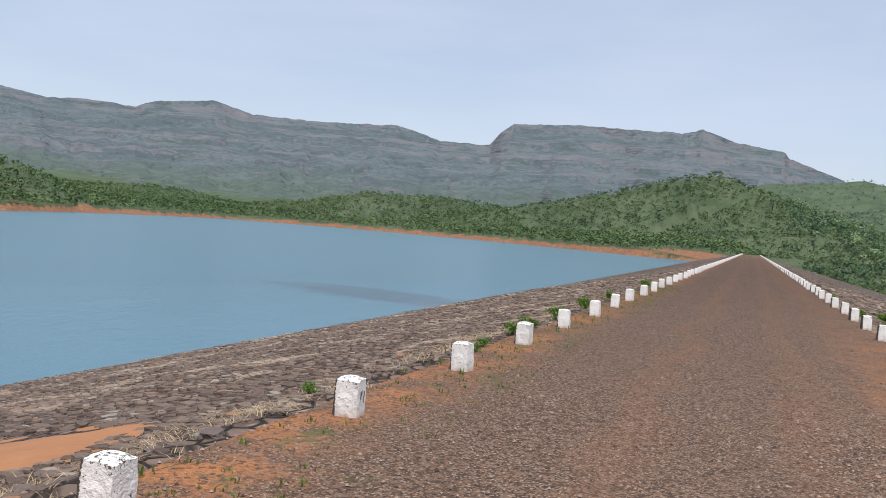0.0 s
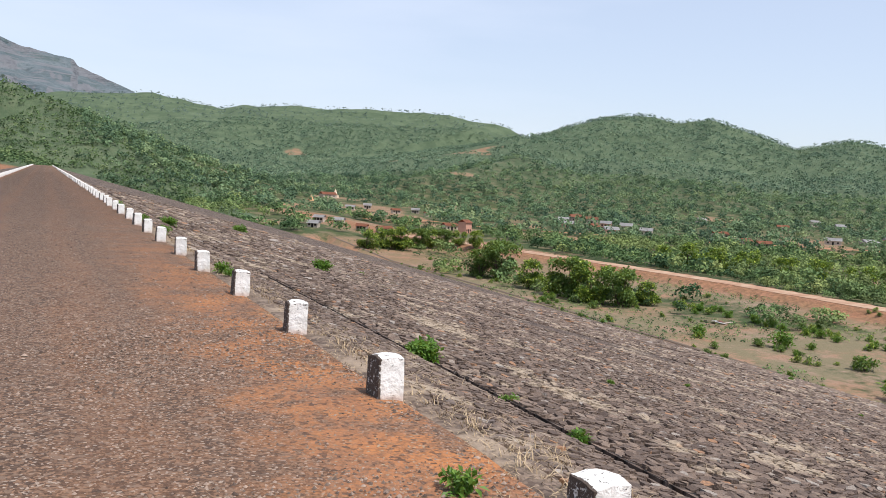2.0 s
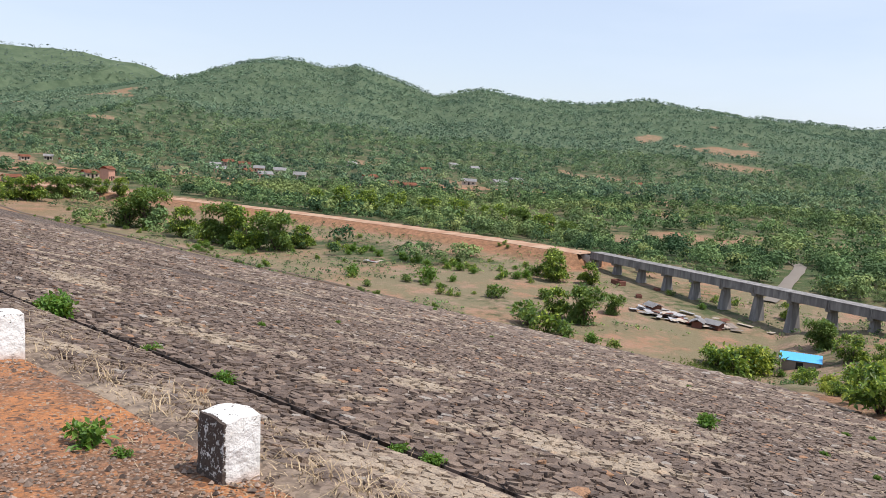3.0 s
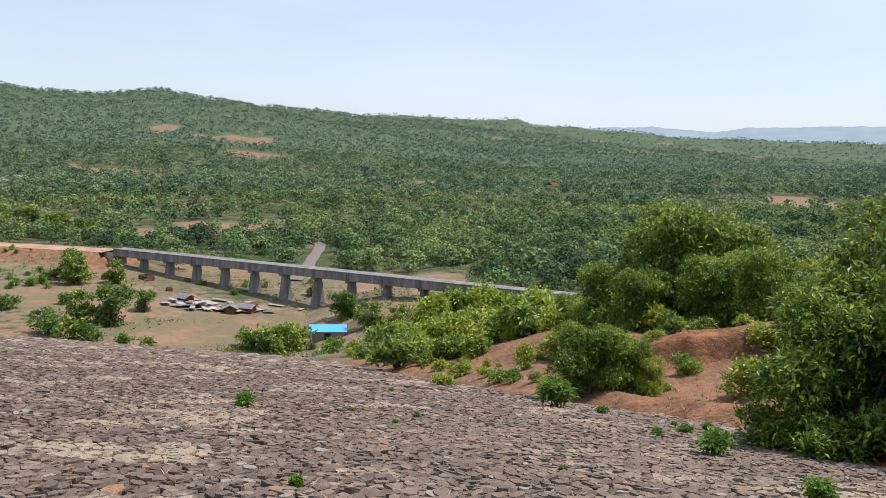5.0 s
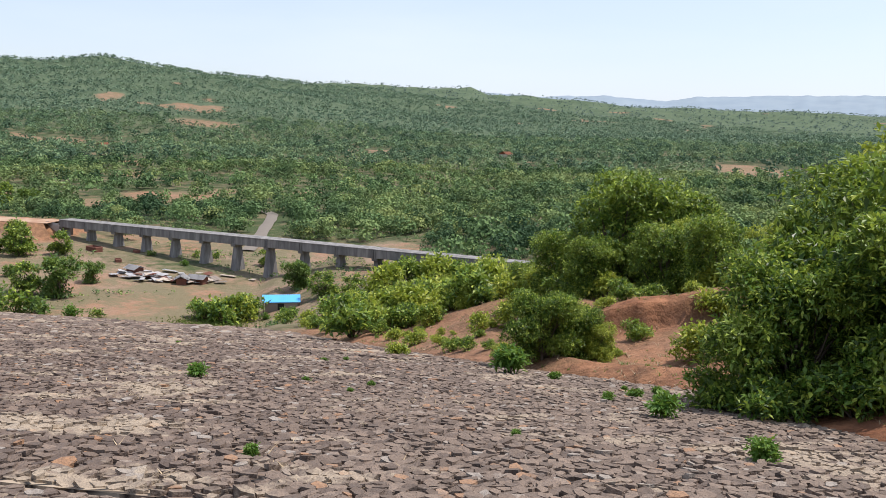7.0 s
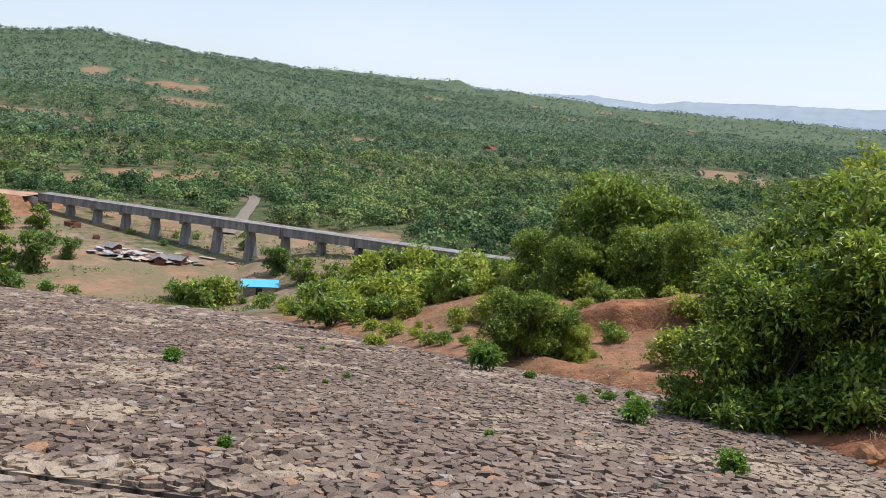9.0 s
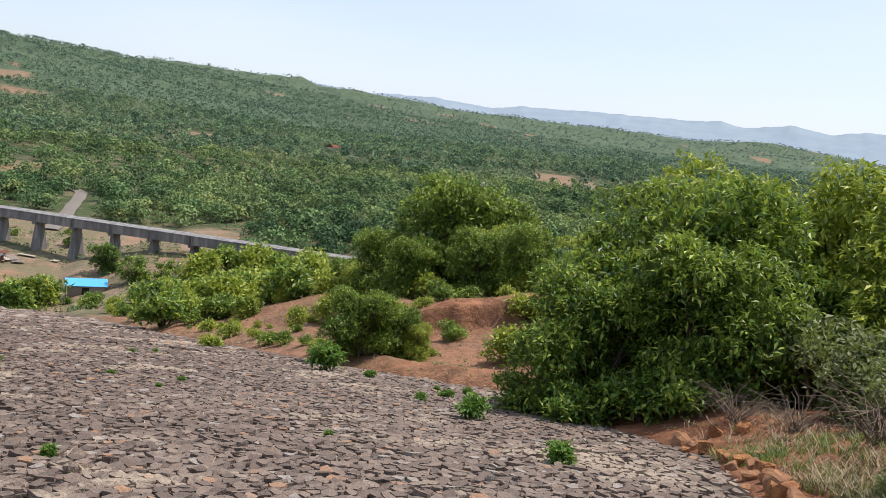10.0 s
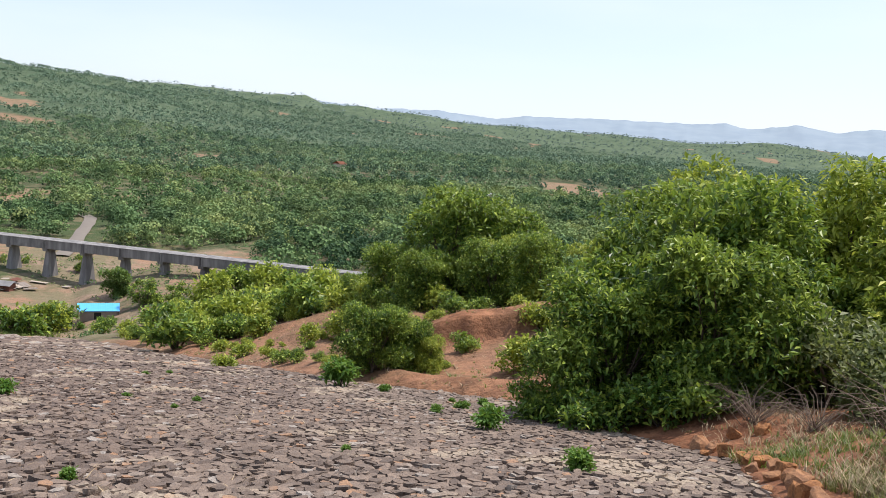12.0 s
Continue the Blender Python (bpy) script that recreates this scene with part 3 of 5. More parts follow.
def crown_points(rg, lobes, n, inner=0.18):
    """Leaf places and outward directions over a set of lobes (centre, radius)."""
    ctr, rad = np.array([l[0] for l in lobes]), np.array([l[1] for l in lobes])
    pick = rg.choice(len(lobes), n, p=rad ** 2 / (rad ** 2).sum())
    d = rg.normal(0, 1, (n, 3))
    d[:, 2] = np.where(d[:, 2] < -0.45, -d[:, 2], d[:, 2])
    d /= np.linalg.norm(d, axis=1)[:, None]
    k = np.where(rg.uniform(0, 1, n) < inner, rg.uniform(0.2, 0.9, n), rg.uniform(0.82, 1.12, n))
    k = np.where(rg.uniform(0, 1, n) < 0.12, rg.uniform(1.05, 1.42, n), k)
    return ctr[pick] + d * (rad[pick] * k)[:, None] * np.array((1, 1, 0.85)), d * 0.7 + np.array((0, 0, 0.75))


def tree(name, label, height, width, seed, leaf_mat, twigs, per, leaf, low=0.25, lobes_n=16, stem=1, aspect=0.19):
    """A tree of height 1 scaled up: tapered trunk with limbs under a crown of leaf sprays."""
    rg = np.random.RandomState(seed)
    base = new(name)
    lobes = []
    for k in range(lobes_n):
        a, q = rg.uniform(0, 6.28), rg.uniform(0, 1) ** 0.5
        h = low + (1 - low) * rg.uniform(0.08, 0.86)
        taper = math.sqrt(max(0.05, 1 - ((h - 0.5) / 0.62) ** 2))
        lobes.append((np.array((math.cos(a) * q * width * 0.40 * taper, math.sin(a) * q * width * 0.40 * taper, h * height)), rg.uniform(0.11, 0.2) * (width + height) / 2))
    vs, fs = [], []
    for t in range(stem):
        foot = np.array((rg.uniform(-0.1, 0.1) * width * (stem > 1), rg.uniform(-0.1, 0.1) * width * (stem > 1), -0.25))
        r0 = 0.028 * height / stem ** 0.4 + 0.015
        mid = foot + np.array((rg.uniform(-0.06, 0.06) * width, rg.uniform(-0.06, 0.06) * width, height * (0.35 + low * 0.4)))
        v, q = tube([(foot, r0 * 1.25), (foot * 0.6 + mid * 0.4, r0), (mid, r0 * 0.7), (mid + (0, 0, height * 0.3), r0 * 0.3)])
        fs += [tuple(i + len(vs) for i in x) for x in q]
        vs += v
        for c, r in lobes[t::stem]:
            k = rg.uniform(0.35, 1.0)
            s0 = foot * (1 - k) + mid * k
            v, q = tube([(s0, r0 * 0.5), ((s0 + c) / 2 + rg.normal(0, 0.03, 3) * height, r0 * 0.3), (c, r0 * 0.1)], 5)
            fs += [tuple(i + len(vs) for i in x) for x in q]
            vs += v
    part_mesh("trunk", sheet("trunk", vs, fs, bark_mat), base, "brown bark trunk with limbs")
    p, d = crown_points(rg, lobes, twigs)
    v, q = sprays(p, d, per, leaf, rg, aspect)
    part_mesh("crown", sheet("crown", v, q, leaf_mat, False), base)
    return tagged(base, label, "tree")


def bush(name, label, size, seed, leaf_mat, n, leaf, category="bush", flat=0.8):
    """A low leafy bush about one metre high, with stems."""
    rg = np.random.RandomState(seed)
    base = new(name)
    lobes = [(np.array((rg.uniform(-0.32, 0.32), rg.uniform(-0.32, 0.32), rg.uniform(0.12, 0.58))) * (1, 1, flat) * size, rg.uniform(0.17, 0.28) * size) for _ in range(9)]
    vs, fs = [], []
    for c, r in lobes:
        v, q = tube([((0, 0, -0.05 * size), 0.02 * size), (c * 0.5 + rg.normal(0, 0.03, 3) * size, 0.014 * size), (c, 0.005 * size)], 5)
        fs += [tuple(i + len(vs) for i in x) for x in q]
        vs += v
    part_mesh("stem", sheet("stem", vs, fs, bark_mat), base)
    p, d = crown_points(rg, lobes, n)
    v, q = sprays(p, d, 3, leaf * size, rg, 0.24, 0.15)
    part_mesh("foliage", sheet("foliage", v, q, leaf_mat, False), base)
    return tagged(base, label, category)


def put(ob, x, y, scale, turn, sink=0.05, used=set()):
    """Stand a thing, or a copy of it once it is placed, on the ground."""
    z = float(np.maximum(land(x, y), slope_z(np.array(x)) if (x < TOE_X + 3 and -14 < y < DAM_END and y > np.interp(x, BANK_X, BANK_Y)) else -99)) - sink
    m = pose(x, y, z, 0, 0, turn)
    if ob.name in used:
        ob = copy_thing(ob, m)
    else:
        used.add(ob.name)
    ob.matrix_basis = m @ Matrix.Diagonal((scale, scale, scale, 1))
    return ob


# ---- guard posts ----
pm = Nodes("whitewash", 0.85, 0.3)
lo = pm.local()
chip = pm.math("ADD", pm.noise(30, 6, 0.75, lo), pm.math("MULTIPLY", pm.math("SUBTRACT", pm.each(), 0.5), 0.05))
top = pm.ramp(pm.axis(2, lo), 0.30, 0.35, 0, 0.075)
# darker west face: its shade put into the colour as extra bare stone
west_shade = pm.ramp(pm.axis(0, lo), -0.088, -0.108, 0, 0.24)
bare = pm.ramp(pm.math("ADD", chip, pm.math("ADD", top, west_shade)), 0.635, 0.67)
white = pm.mix(pm.ramp(pm.noise(7, 4, 0.6, lo), 0.35, 0.75), (0.82, 0.81, 0.78), (0.66, 0.63, 0.58))
white = pm.mix(pm.ramp(pm.axis(2, lo), 0.07, 0.0, 0, 0.5), white, (0.42, 0.24, 0.15))
pm.bump(pm.math("SUBTRACT", pm.noise(22, 4, 0.6, lo), pm.math("MULTIPLY", bare, 0.5)), 0.9, 0.02)
post_mat = pm.done(pm.mix(bare, white, (0.085, 0.064, 0.052)))


def guard_post(seed):
    """A rough stone post: square, tapering, chipped at the corners."""
    rg = random.Random(seed)
    bm = bmesh.new()
    box(bm, (-0.122, -0.122, -0.15), (0.122, 0.122, 0.365))
    bmesh.ops.subdivide_edges(bm, edges=bm.edges[:], cuts=5, use_grid_fill=True)
    for v in bm.verts:
        k = 1 - 0.16 * max(0, v.co.z)
        q = max(abs(v.co.x), abs(v.co.y)) + 1e-6
        round_off = min(1.0, 0.167 / max(0.01, math.hypot(v.co.x, v.co.y)))
        v.co.x, v.co.y = v.co.x * k * round_off, v.co.y * k * round_off
        if v.co.z > 0.33:
            e = min(1, math.hypot(v.co.x, v.co.y) / 0.13)
            v.co.z -= 0.028 * e ** 4
        n = noise.noise_vector(v.co * 9 + Vector((seed * 3.1, 0, 0)))
        v.co += n * 0.009
    me = bpy.data.meshes.new("guard_post")
    bm.to_mesh(me)
    bm.free()
    me.materials.append(post_mat)
    return me


post_marks = []
post_meshes = [guard_post(k) for k in range(6)]
pr = random.Random(5)
for row_x, y0, step, n in ((-3.36, 7.37 - 3.26, 3.26, 106), (2.95, 6.57 - 3.06, 3.06, 112)):
    for k in range(n):
        ob = new("guard_post", pr.choice(post_meshes))
        tagged(ob, "short whitewashed stone guard post with chipped paint", "guard post", "guard posts along the dam road")
        ob.matrix_world = pose(row_x + pr.uniform(-0.04, 0.04), y0 + step * k + pr.uniform(-0.08, 0.08) * (k > 4), -0.01, pr.uniform(-2.5, 2.5), pr.uniform(-2.5, 2.5), pr.uniform(-7, 7))
        if row_x < 0 and k == 1:
            for y, z, h in ((-0.045, 0.17, 0.07), (-0.02, 0.2, 0.05), (0.03, 0.13, 0.06), (0.05, 0.18, 0.05)):
                mk = bmesh.new()
                box(mk, (0.112, y - 0.006, z), (0.124, y + 0.006, z + h))
                part("painted_mark", mk, plain("faded_paint", (0.13, 0.12, 0.12)), ob, "faded dark paint mark")
VALLEY_TREES = [(120.3, 233.0, 8.51), (124.5, 229.6, 11.53), (122.6, 206.5, 7.81), (122.0, 193.8, 5.96), (125.3, 190.6, 10.38), (126.4, 182.3, 10.39), (129.4, 174.7, 9.34), (137.6, 175.1, 5.79), (156.4, 110.5, 5.62), (161.3, 104.7, 4.76), (125.7, 82.2, 6.7), (126.2, 87.9, 5.04), (140.2, 85.1, 3.86), (147.8, 49.2, 4.08), (172.9, 65.3, 3.38), (147.6, 49.7, 4.9), (133.8, 40.8, 4.22), (160.5, 114.0, 6.16), (130.3, 35.1, 3.54)]
VALLEY_TREES_2 = [(119.5, 313.9, 7.83), (125.0, 308.8, 8.63), (135.9, 316.0, 8.02), (146.8, 317.2, 7.7), (152.1, 314.7, 5.89), (215.3, 266.7, 7.99), (222.9, 262.2, 9.81), (229.4, 252.9, 10.17), (236.5, 244.4, 10.13), (240.0, 229.4, 8.6), (241.5, 216.3, 9.24), (242.9, 201.0, 9.4), (242.5, 187.7, 8.74), (233.9, 171.4, 7.89), (233.5, 162.1, 6.63), (111.6, 309.9, 7.68), (122.9, 309.8, 7.77), (140.9, 318.5, 7.22), (154.1, 304.7, 6.63)]
VALLEY_SHRUBS = [(119.6, 135.8, 2.36), (113.4, 123.6, 1.32), (129.2, 122.7, 3.26), (129.2, 104.0, 2.71), (138.5, 99.5, 2.23), (113.9, 84.8, 3.92), (112.0, 79.9, 3.26), (112.0, 76.1, 2.67), (113.0, 71.5, 1.94), (114.2, 68.7, 1.4), (120.8, 55.0, 2.97), (119.9, 52.0, 3.45), (125.1, 50.5, 4.09), (124.7, 124.2, 1.61), (134.2, 120.4, 1.41), (119.1, 171.6, 1.9), (110.8, 153.2, 1.48), (157.8, 117.8, 2.31)]
SCRUB = [(60.3, 15.9, 3.3), (74.0, 17.6, 3.01), (96.9, 28.0, 2.26), (96.7, 31.3, 1.75), (118.8, 42.0, 2.5), (123.4, 54.5, 3.55), (123.7, 51.0, 3.88), (123.3, 57.2, 3.04), (130.5, 29.8, 5.27), (139.3, 28.0, 5.12), (136.3, 22.8, 5.43), (136.4, 19.1, 4.96), (139.1, 15.0, 5.04), (53.8, 3.7, 2.11), (58.3, 10.2, 1.56), (37.8, 7.7, 0.82), (39.0, 4.7, 0.73), (36.1, -2.7, 0.95), (35.9, -1.3, 0.42)]
SLOPE_BUSHES = [(15.9, 6.9, 0.35), (7.4, 2.4, 0.14), (26.3, 1.7, 1.0), (9.9, -2.4, 0.32), (14.5, -1.8, 0.5), (17.1, 5.1, 0.14), (16.9, 3.7, 0.15), (15.0, 3.6, 0.12), (26.8, 7.7, 0.18), (27.9, 7.3, 0.19), (20.8, -2.2, 0.25), (24.8, 0.3, 0.3), (19.5, -1.6, 0.28), (17.7, -1.0, 0.23), (10.4, 0.3, 0.12), (21.5, -1.5, 0.17), (16.9, 19.0, 0.13), (76.9, 71.2, 0.55), (10.7, 14.1, 0.14), (33.0, 15.8, 0.19), (103.4, 70.2, 0.58), (35.1, 28.0, 0.21)]
GROOVE_BUSHES = [(5.4, 11.4, 0.3), (5.6, 9.1, 0.13), (5.5, 7.4, 0.16), (5.5, 4.8, 0.11), (5.5, 4.4, 0.13), (5.4, 11.6, 0.27), (10.5, 33.5, 0.46), (5.5, 9.1, 0.11), (14.0, 66.8, 0.53), (15.1, 41.8, 0.23), (14.2, 68.2, 0.54), (5.2, 38.7, 0.4)]
HOUSES = [(315.0, 495.9, 3.42), (337.3, 515.9, 3.98), (339.9, 499.5, 3.9), (331.7, 470.8, 2.98), (335.3, 454.2, 3.28), (327.9, 424.0, 3.46), (307.5, 431.2, 3.08), (302.8, 471.1, 2.9), (310.1, 453.0, 2.84), (373.2, 411.7, 2.87), (353.3, 369.2, 2.64), (350.1, 352.7, 2.89), (471.1, 458.1, 3.4), (544.4, 498.0, 4.29), (541.4, 470.8, 3.71), (440.1, 361.0, 2.57), (480.1, 378.9, 2.77), (559.2, 330.3, 4.19), (417.3, 367.0, 2.87), (448.5, 516.2, 2.65), (424.2, -34.7, 1.92), (597.1, 55.8, 3.87), (937.5, 120.0, 3.66)]
HOUSES_2 = [(119.5, 401.1, 2.44), (126.4, 392.0, 2.66), (131.2, 373.4, 2.3), (109.4, 375.4, 2.02), (140.7, 369.9, 2.3), (218.5, 520.6, 2.55), (219.9, 500.7, 2.47), (197.9, 502.8, 2.44), (188.9, 529.6, 2.54), (175.2, 522.6, 2.49)]

# ---- aqueduct in the valley ----
conc = Nodes("old_concrete", 0.9, 0.3)
streaks = conc.noise(0.9, 5, 0.65, conc.stretch(1, 1, 0.12))
conc_c = conc.mix(conc.ramp(streaks, 0.35, 0.7), (0.15, 0.143, 0.14), (0.29, 0.278, 0.265))
conc_c = conc.mix(conc.ramp(conc.noise(0.35, 4), 0.55, 0.72, 0, 0.6), conc_c, (0.12, 0.115, 0.11))
conc.bump(conc.noise(6, 4), 0.4, 0.04)
concrete_mat = conc.done(conc_c)
AQ_A, AQ_B, DECK_Z = Vector((182.5, 119.0, 0)), Vector((144.5, -4.0, 0)), -21.4
aq_dir = (AQ_B - AQ_A).normalized()
aq_turn = math.degrees(math.atan2(aq_dir.y, aq_dir.x))
aqueduct = new("aqueduct")
tagged(aqueduct, "long grey concrete aqueduct on tapered piers", "aqueduct")
aqueduct.matrix_world = pose(AQ_A.x, AQ_A.y, DECK_Z, 0, 0, aq_turn)
aq_len, aq_span, aq_first = (AQ_B - AQ_A).length, 8.29, 2.35
def slab(name, lo, hi, bevel=0.03):
    bm = bmesh.new()
    box(bm, lo, hi, bevel)
    me = bpy.data.meshes.new(name)
    bm.to_mesh(me)
    bm.free()
    me.materials.append(concrete_mat)
    return me


span_pieces = [slab("side_wall", (0.04, s * 1.5 - 0.16, -0.7), (aq_span - 0.04, s * 1.5 + 0.16, 0.85)) for s in (-1, 1)]
span_pieces += [slab("cover_slab", (0.04, -1.76, 0.854), (aq_span - 0.04, 1.76, 1.02))]
span_pieces += [slab("buttress", (k, s * 1.72 - 0.06, -0.7), (k + 0.22, s * 1.72 + 0.06, 0.84), 0.02) for s in (-1, 1) for k in (0.15, aq_span - 0.37)]
floor_me = slab("trough_span", (0.04, -1.33, -0.6), (aq_span - 0.04, 1.33, -0.3))
for k in range(int(aq_len / aq_span)):
    span = new("trough_span", floor_me)
    span.parent, span.location = aqueduct, (aq_first + k * aq_span, 0, 0)
    for me in span_pieces:
        part_mesh(me.name.split(".")[0], me, span)
for k in range(int(aq_len / aq_span)):
    p = AQ_A + aq_dir * (aq_first + k * aq_span)
    h = DECK_Z - 0.72 - (float(land(p.x, p.y)) - 0.8)
    bm = bmesh.new()
    a, b = 0.42, 0.42 + 0.06 * h
    ring = []
    for z, q, wdt in ((0, b, 0.85 + 0.11 * h), (h - 0.55, a, 0.85), (h - 0.5, a + 0.12, 1.5), (h, a + 0.16, 1.6)):
        ring.append([bm.verts.new((sx * q, sy * wdt, z)) for sx, sy in ((-1, -1), (1, -1), (1, 1), (-1, 1))])
    for lo, hi in zip(ring, ring[1:]):
        for i in range(4):
            bm.faces.new((lo[i], lo[(i + 1) % 4], hi[(i + 1) % 4], hi[i]))
    bm.faces.new(ring[-1])
    bmesh.ops.bevel(bm, geom=bm.edges[:], offset=0.04, segments=1, affect="EDGES")
    ob = part("pier", bm, concrete_mat, aqueduct)
    ob.location = (aq_first + k * aq_span, 0, -0.72 - h)
bm = bmesh.new()
for s in (-1, 1):
    vs = [bm.verts.new(v) for v in ((-9, s * 3.4, -4.6), (2.6, s * 1.9, -4.6), (2.6, s * 1.9, 0.1), (-1.5, s * 1.9, 0.4), (-9, s * 3.4, -3.3))]
    bm.faces.new(vs if s > 0 else vs[::-1])
bmesh.ops.solidify(bm, geom=bm.faces[:], thickness=0.5)
box(bm, (-0.6, -1.9, -4.6), (0.3, 1.9, -0.75))
part("abutment", bm, plain("pale_concrete", (0.36, 0.33, 0.30)), aqueduct, "pale concrete abutment with wing walls")

# ---- tracks ----
def track(name, label, pts, width, mat, lift=0.12, level=None):
    vs = []
    p = np.array(pts, float)
    t = np.concatenate([[0], np.cumsum(np.hypot(*np.diff(p, axis=0).T))])
    q = np.arange(0, t[-1], 2.0)
    x, y = np.interp(q, t, p[:, 0]), np.interp(q, t, p[:, 1])
    dx, dy = np.gradient(x), np.gradient(y)
    n = np.hypot(dx, dy)
    ww = width / 2 * (1 + 0.12 * waves(q, q * 0, 9, 6, 2))
    rows = []
    for k in np.linspace(-1, 1, 5):
        xx, yy = x - dy / n * ww * k, y + dx / n * ww * k
        rows.append(np.stack([xx, yy, (land(xx, yy) if level is None else np.full_like(xx, level)) + lift - 0.12 * k * k], -1))
    ob = new(name, sheet(name, np.concatenate(rows), grid_faces(5, len(q)), mat))
    return tagged(ob, label, "track", kind="structure")


dirt = Nodes("pale_dirt", 0.95, 0.2)
dirt.bump(dirt.noise(2.5, 5), 0.5, 0.1)
dirt_mat = dirt.done(dirt.mix(dirt.ramp(dirt.noise(0.25, 5), 0.35, 0.65), (0.33, 0.19, 0.12), (0.42, 0.29, 0.2)))
grey_mat = plain("grey_track", (0.19, 0.165, 0.14), 0.95, 0.2, 0.6)
track("road_canal", "pale dirt service road along the canal bank", list(zip(CANAL_X, CANAL_Y)), 8.0, dirt_mat, 0.1, -21.2)
track("road_woods", "grey track climbing into the woods", [(184, 74), (195, 76), (205, 79), (222, 84), (236, 88), (251, 93), (262, 100)], 3.2, grey_mat, 0.4)
track("road_village", "red dirt road below the village", [(150, 430), (215, 440), (270, 420), (320, 385), (370, 345), (420, 300)], 5.0, plain("red_dirt", (0.36, 0.17, 0.09), 0.95, 0.25, 0.4), 1.2)
track("path_toe", "narrow earth path along the toe of the dam", [(109, 60), (109, 120), (110, 200), (109, 300), (108, 340)], 1.3, plain("dark_earth", (0.13, 0.095, 0.07), 0.95, 0.3, 1.0), 0.22)

# ---- shed, scrap heap, village ----
blue_mat = plain("blue_sheet", (0.09, 0.42, 0.80), 0.5, 0.12, 0.8, 0.1)
mud_mat = plain("mud_wall", (0.24, 0.2, 0.17), 0.95, 0.3, 1.5)
rust_mat = plain("rusty_sheet", (0.16, 0.065, 0.045), 0.8, 0.4, 1.0)
tin_mat = plain("grey_tin", (0.40, 0.39, 0.39), 0.55, 0.35, 0.7)
tile_mat = plain("clay_tile", (0.30, 0.125, 0.075), 0.9, 0.3, 1.2)
pale_wall = plain("pale_plaster", (0.46, 0.39, 0.32), 0.9, 0.3, 0.8)
pink_wall = plain("pink_plaster", (0.56, 0.30, 0.22), 0.9, 0.25, 0.8)
dark_gap = plain("dark_opening", (0.02, 0.018, 0.016), 0.9)

shed = new("shed")
tagged(shed, "small shed with a bright blue sheet roof", "shed")
shed.matrix_world = pose(131.6, 47.1, float(land(131.6, 47.1)) - 0.1, 0, 0, -70)
bm = bmesh.new()
for a, b in (((-2.6, -1.5), (2.6, -1.35)), ((-2.6, 1.35), (2.6, 1.5)), ((-2.6, -1.35), (-2.45, 1.35)), ((2.45, -1.35), (2.6, 1.35))):
    box(bm, (*a, -0.3), (*b, 1.25))
part("wall", bm, mud_mat, shed)
bm = bmesh.new()
for k in range(18):
    box(bm, (-3.0 + k / 3, -1.7, 0), (-3.0 + k / 3 + 0.26, 1.7, 0.06))
    box(bm, (-3.0 + k / 3 + 0.26, -1.7, 0), (-3.0 + (k + 1) / 3, 1.7, 0.03))
roof = part("roof", bm, blue_mat, shed, "bright blue corrugated sheet roof")
roof.matrix_basis = pose(0, 0, 1.6, 10, 0, 0)
for x in (-2.8, 2.8):
    bm = bmesh.new()
    box(bm, (x - 0.06, -1.8, -0.3), (x + 0.06, -1.68, 1.26))
    part("post", bm, bark_mat, shed)
bm = bmesh.new()
box(bm, (-0.6, -1.53, -0.1), (0.4, -1.49, 1.1))
part("doorway", bm, dark_gap, shed)

hr = random.Random(9)


def sheet_pile(x, y, n, spread):
    for k in range(n):
        px, py = x + hr.gauss(0, spread * 0.6), y + hr.gauss(0, spread)
        bm = bmesh.new()
        ww, ll = hr.uniform(0.35, 1.0), hr.uniform(0.6, 1.7)
        for i in range(5):
            box(bm, (-ww + i * ww * 0.4, -ll, 0.03 * (i % 2)), (-ww + (i + 1) * ww * 0.4, ll, 0.03 * (i % 2) + 0.03))
        me = bpy.data.meshes.new("scrap_sheet")
        bm.to_mesh(me)
        bm.free()
        me.materials.append(hr.choice((tin_mat, tin_mat, pale_wall, rust_mat, mud_mat)))
        ob = new("scrap_sheet", me)
        tagged(ob, "loose corrugated roofing sheet lying on bare soil", "scrap sheet", "scrap sheets in the valley")
        ob.matrix_world = pose(px, py, float(land(px, py)) + 0.25 + 0.12 * (k % 3), hr.uniform(-12, 12), hr.uniform(-12, 12), hr.uniform(0, 180))


sheet_pile(150.5, 79.5, 60, 3.0)
sheet_pile(151.5, 73.5, 26, 2.2)
sheet_pile(156, 72, 14, 4.5)
sheet_pile(136.5, 148, 5, 1.5)


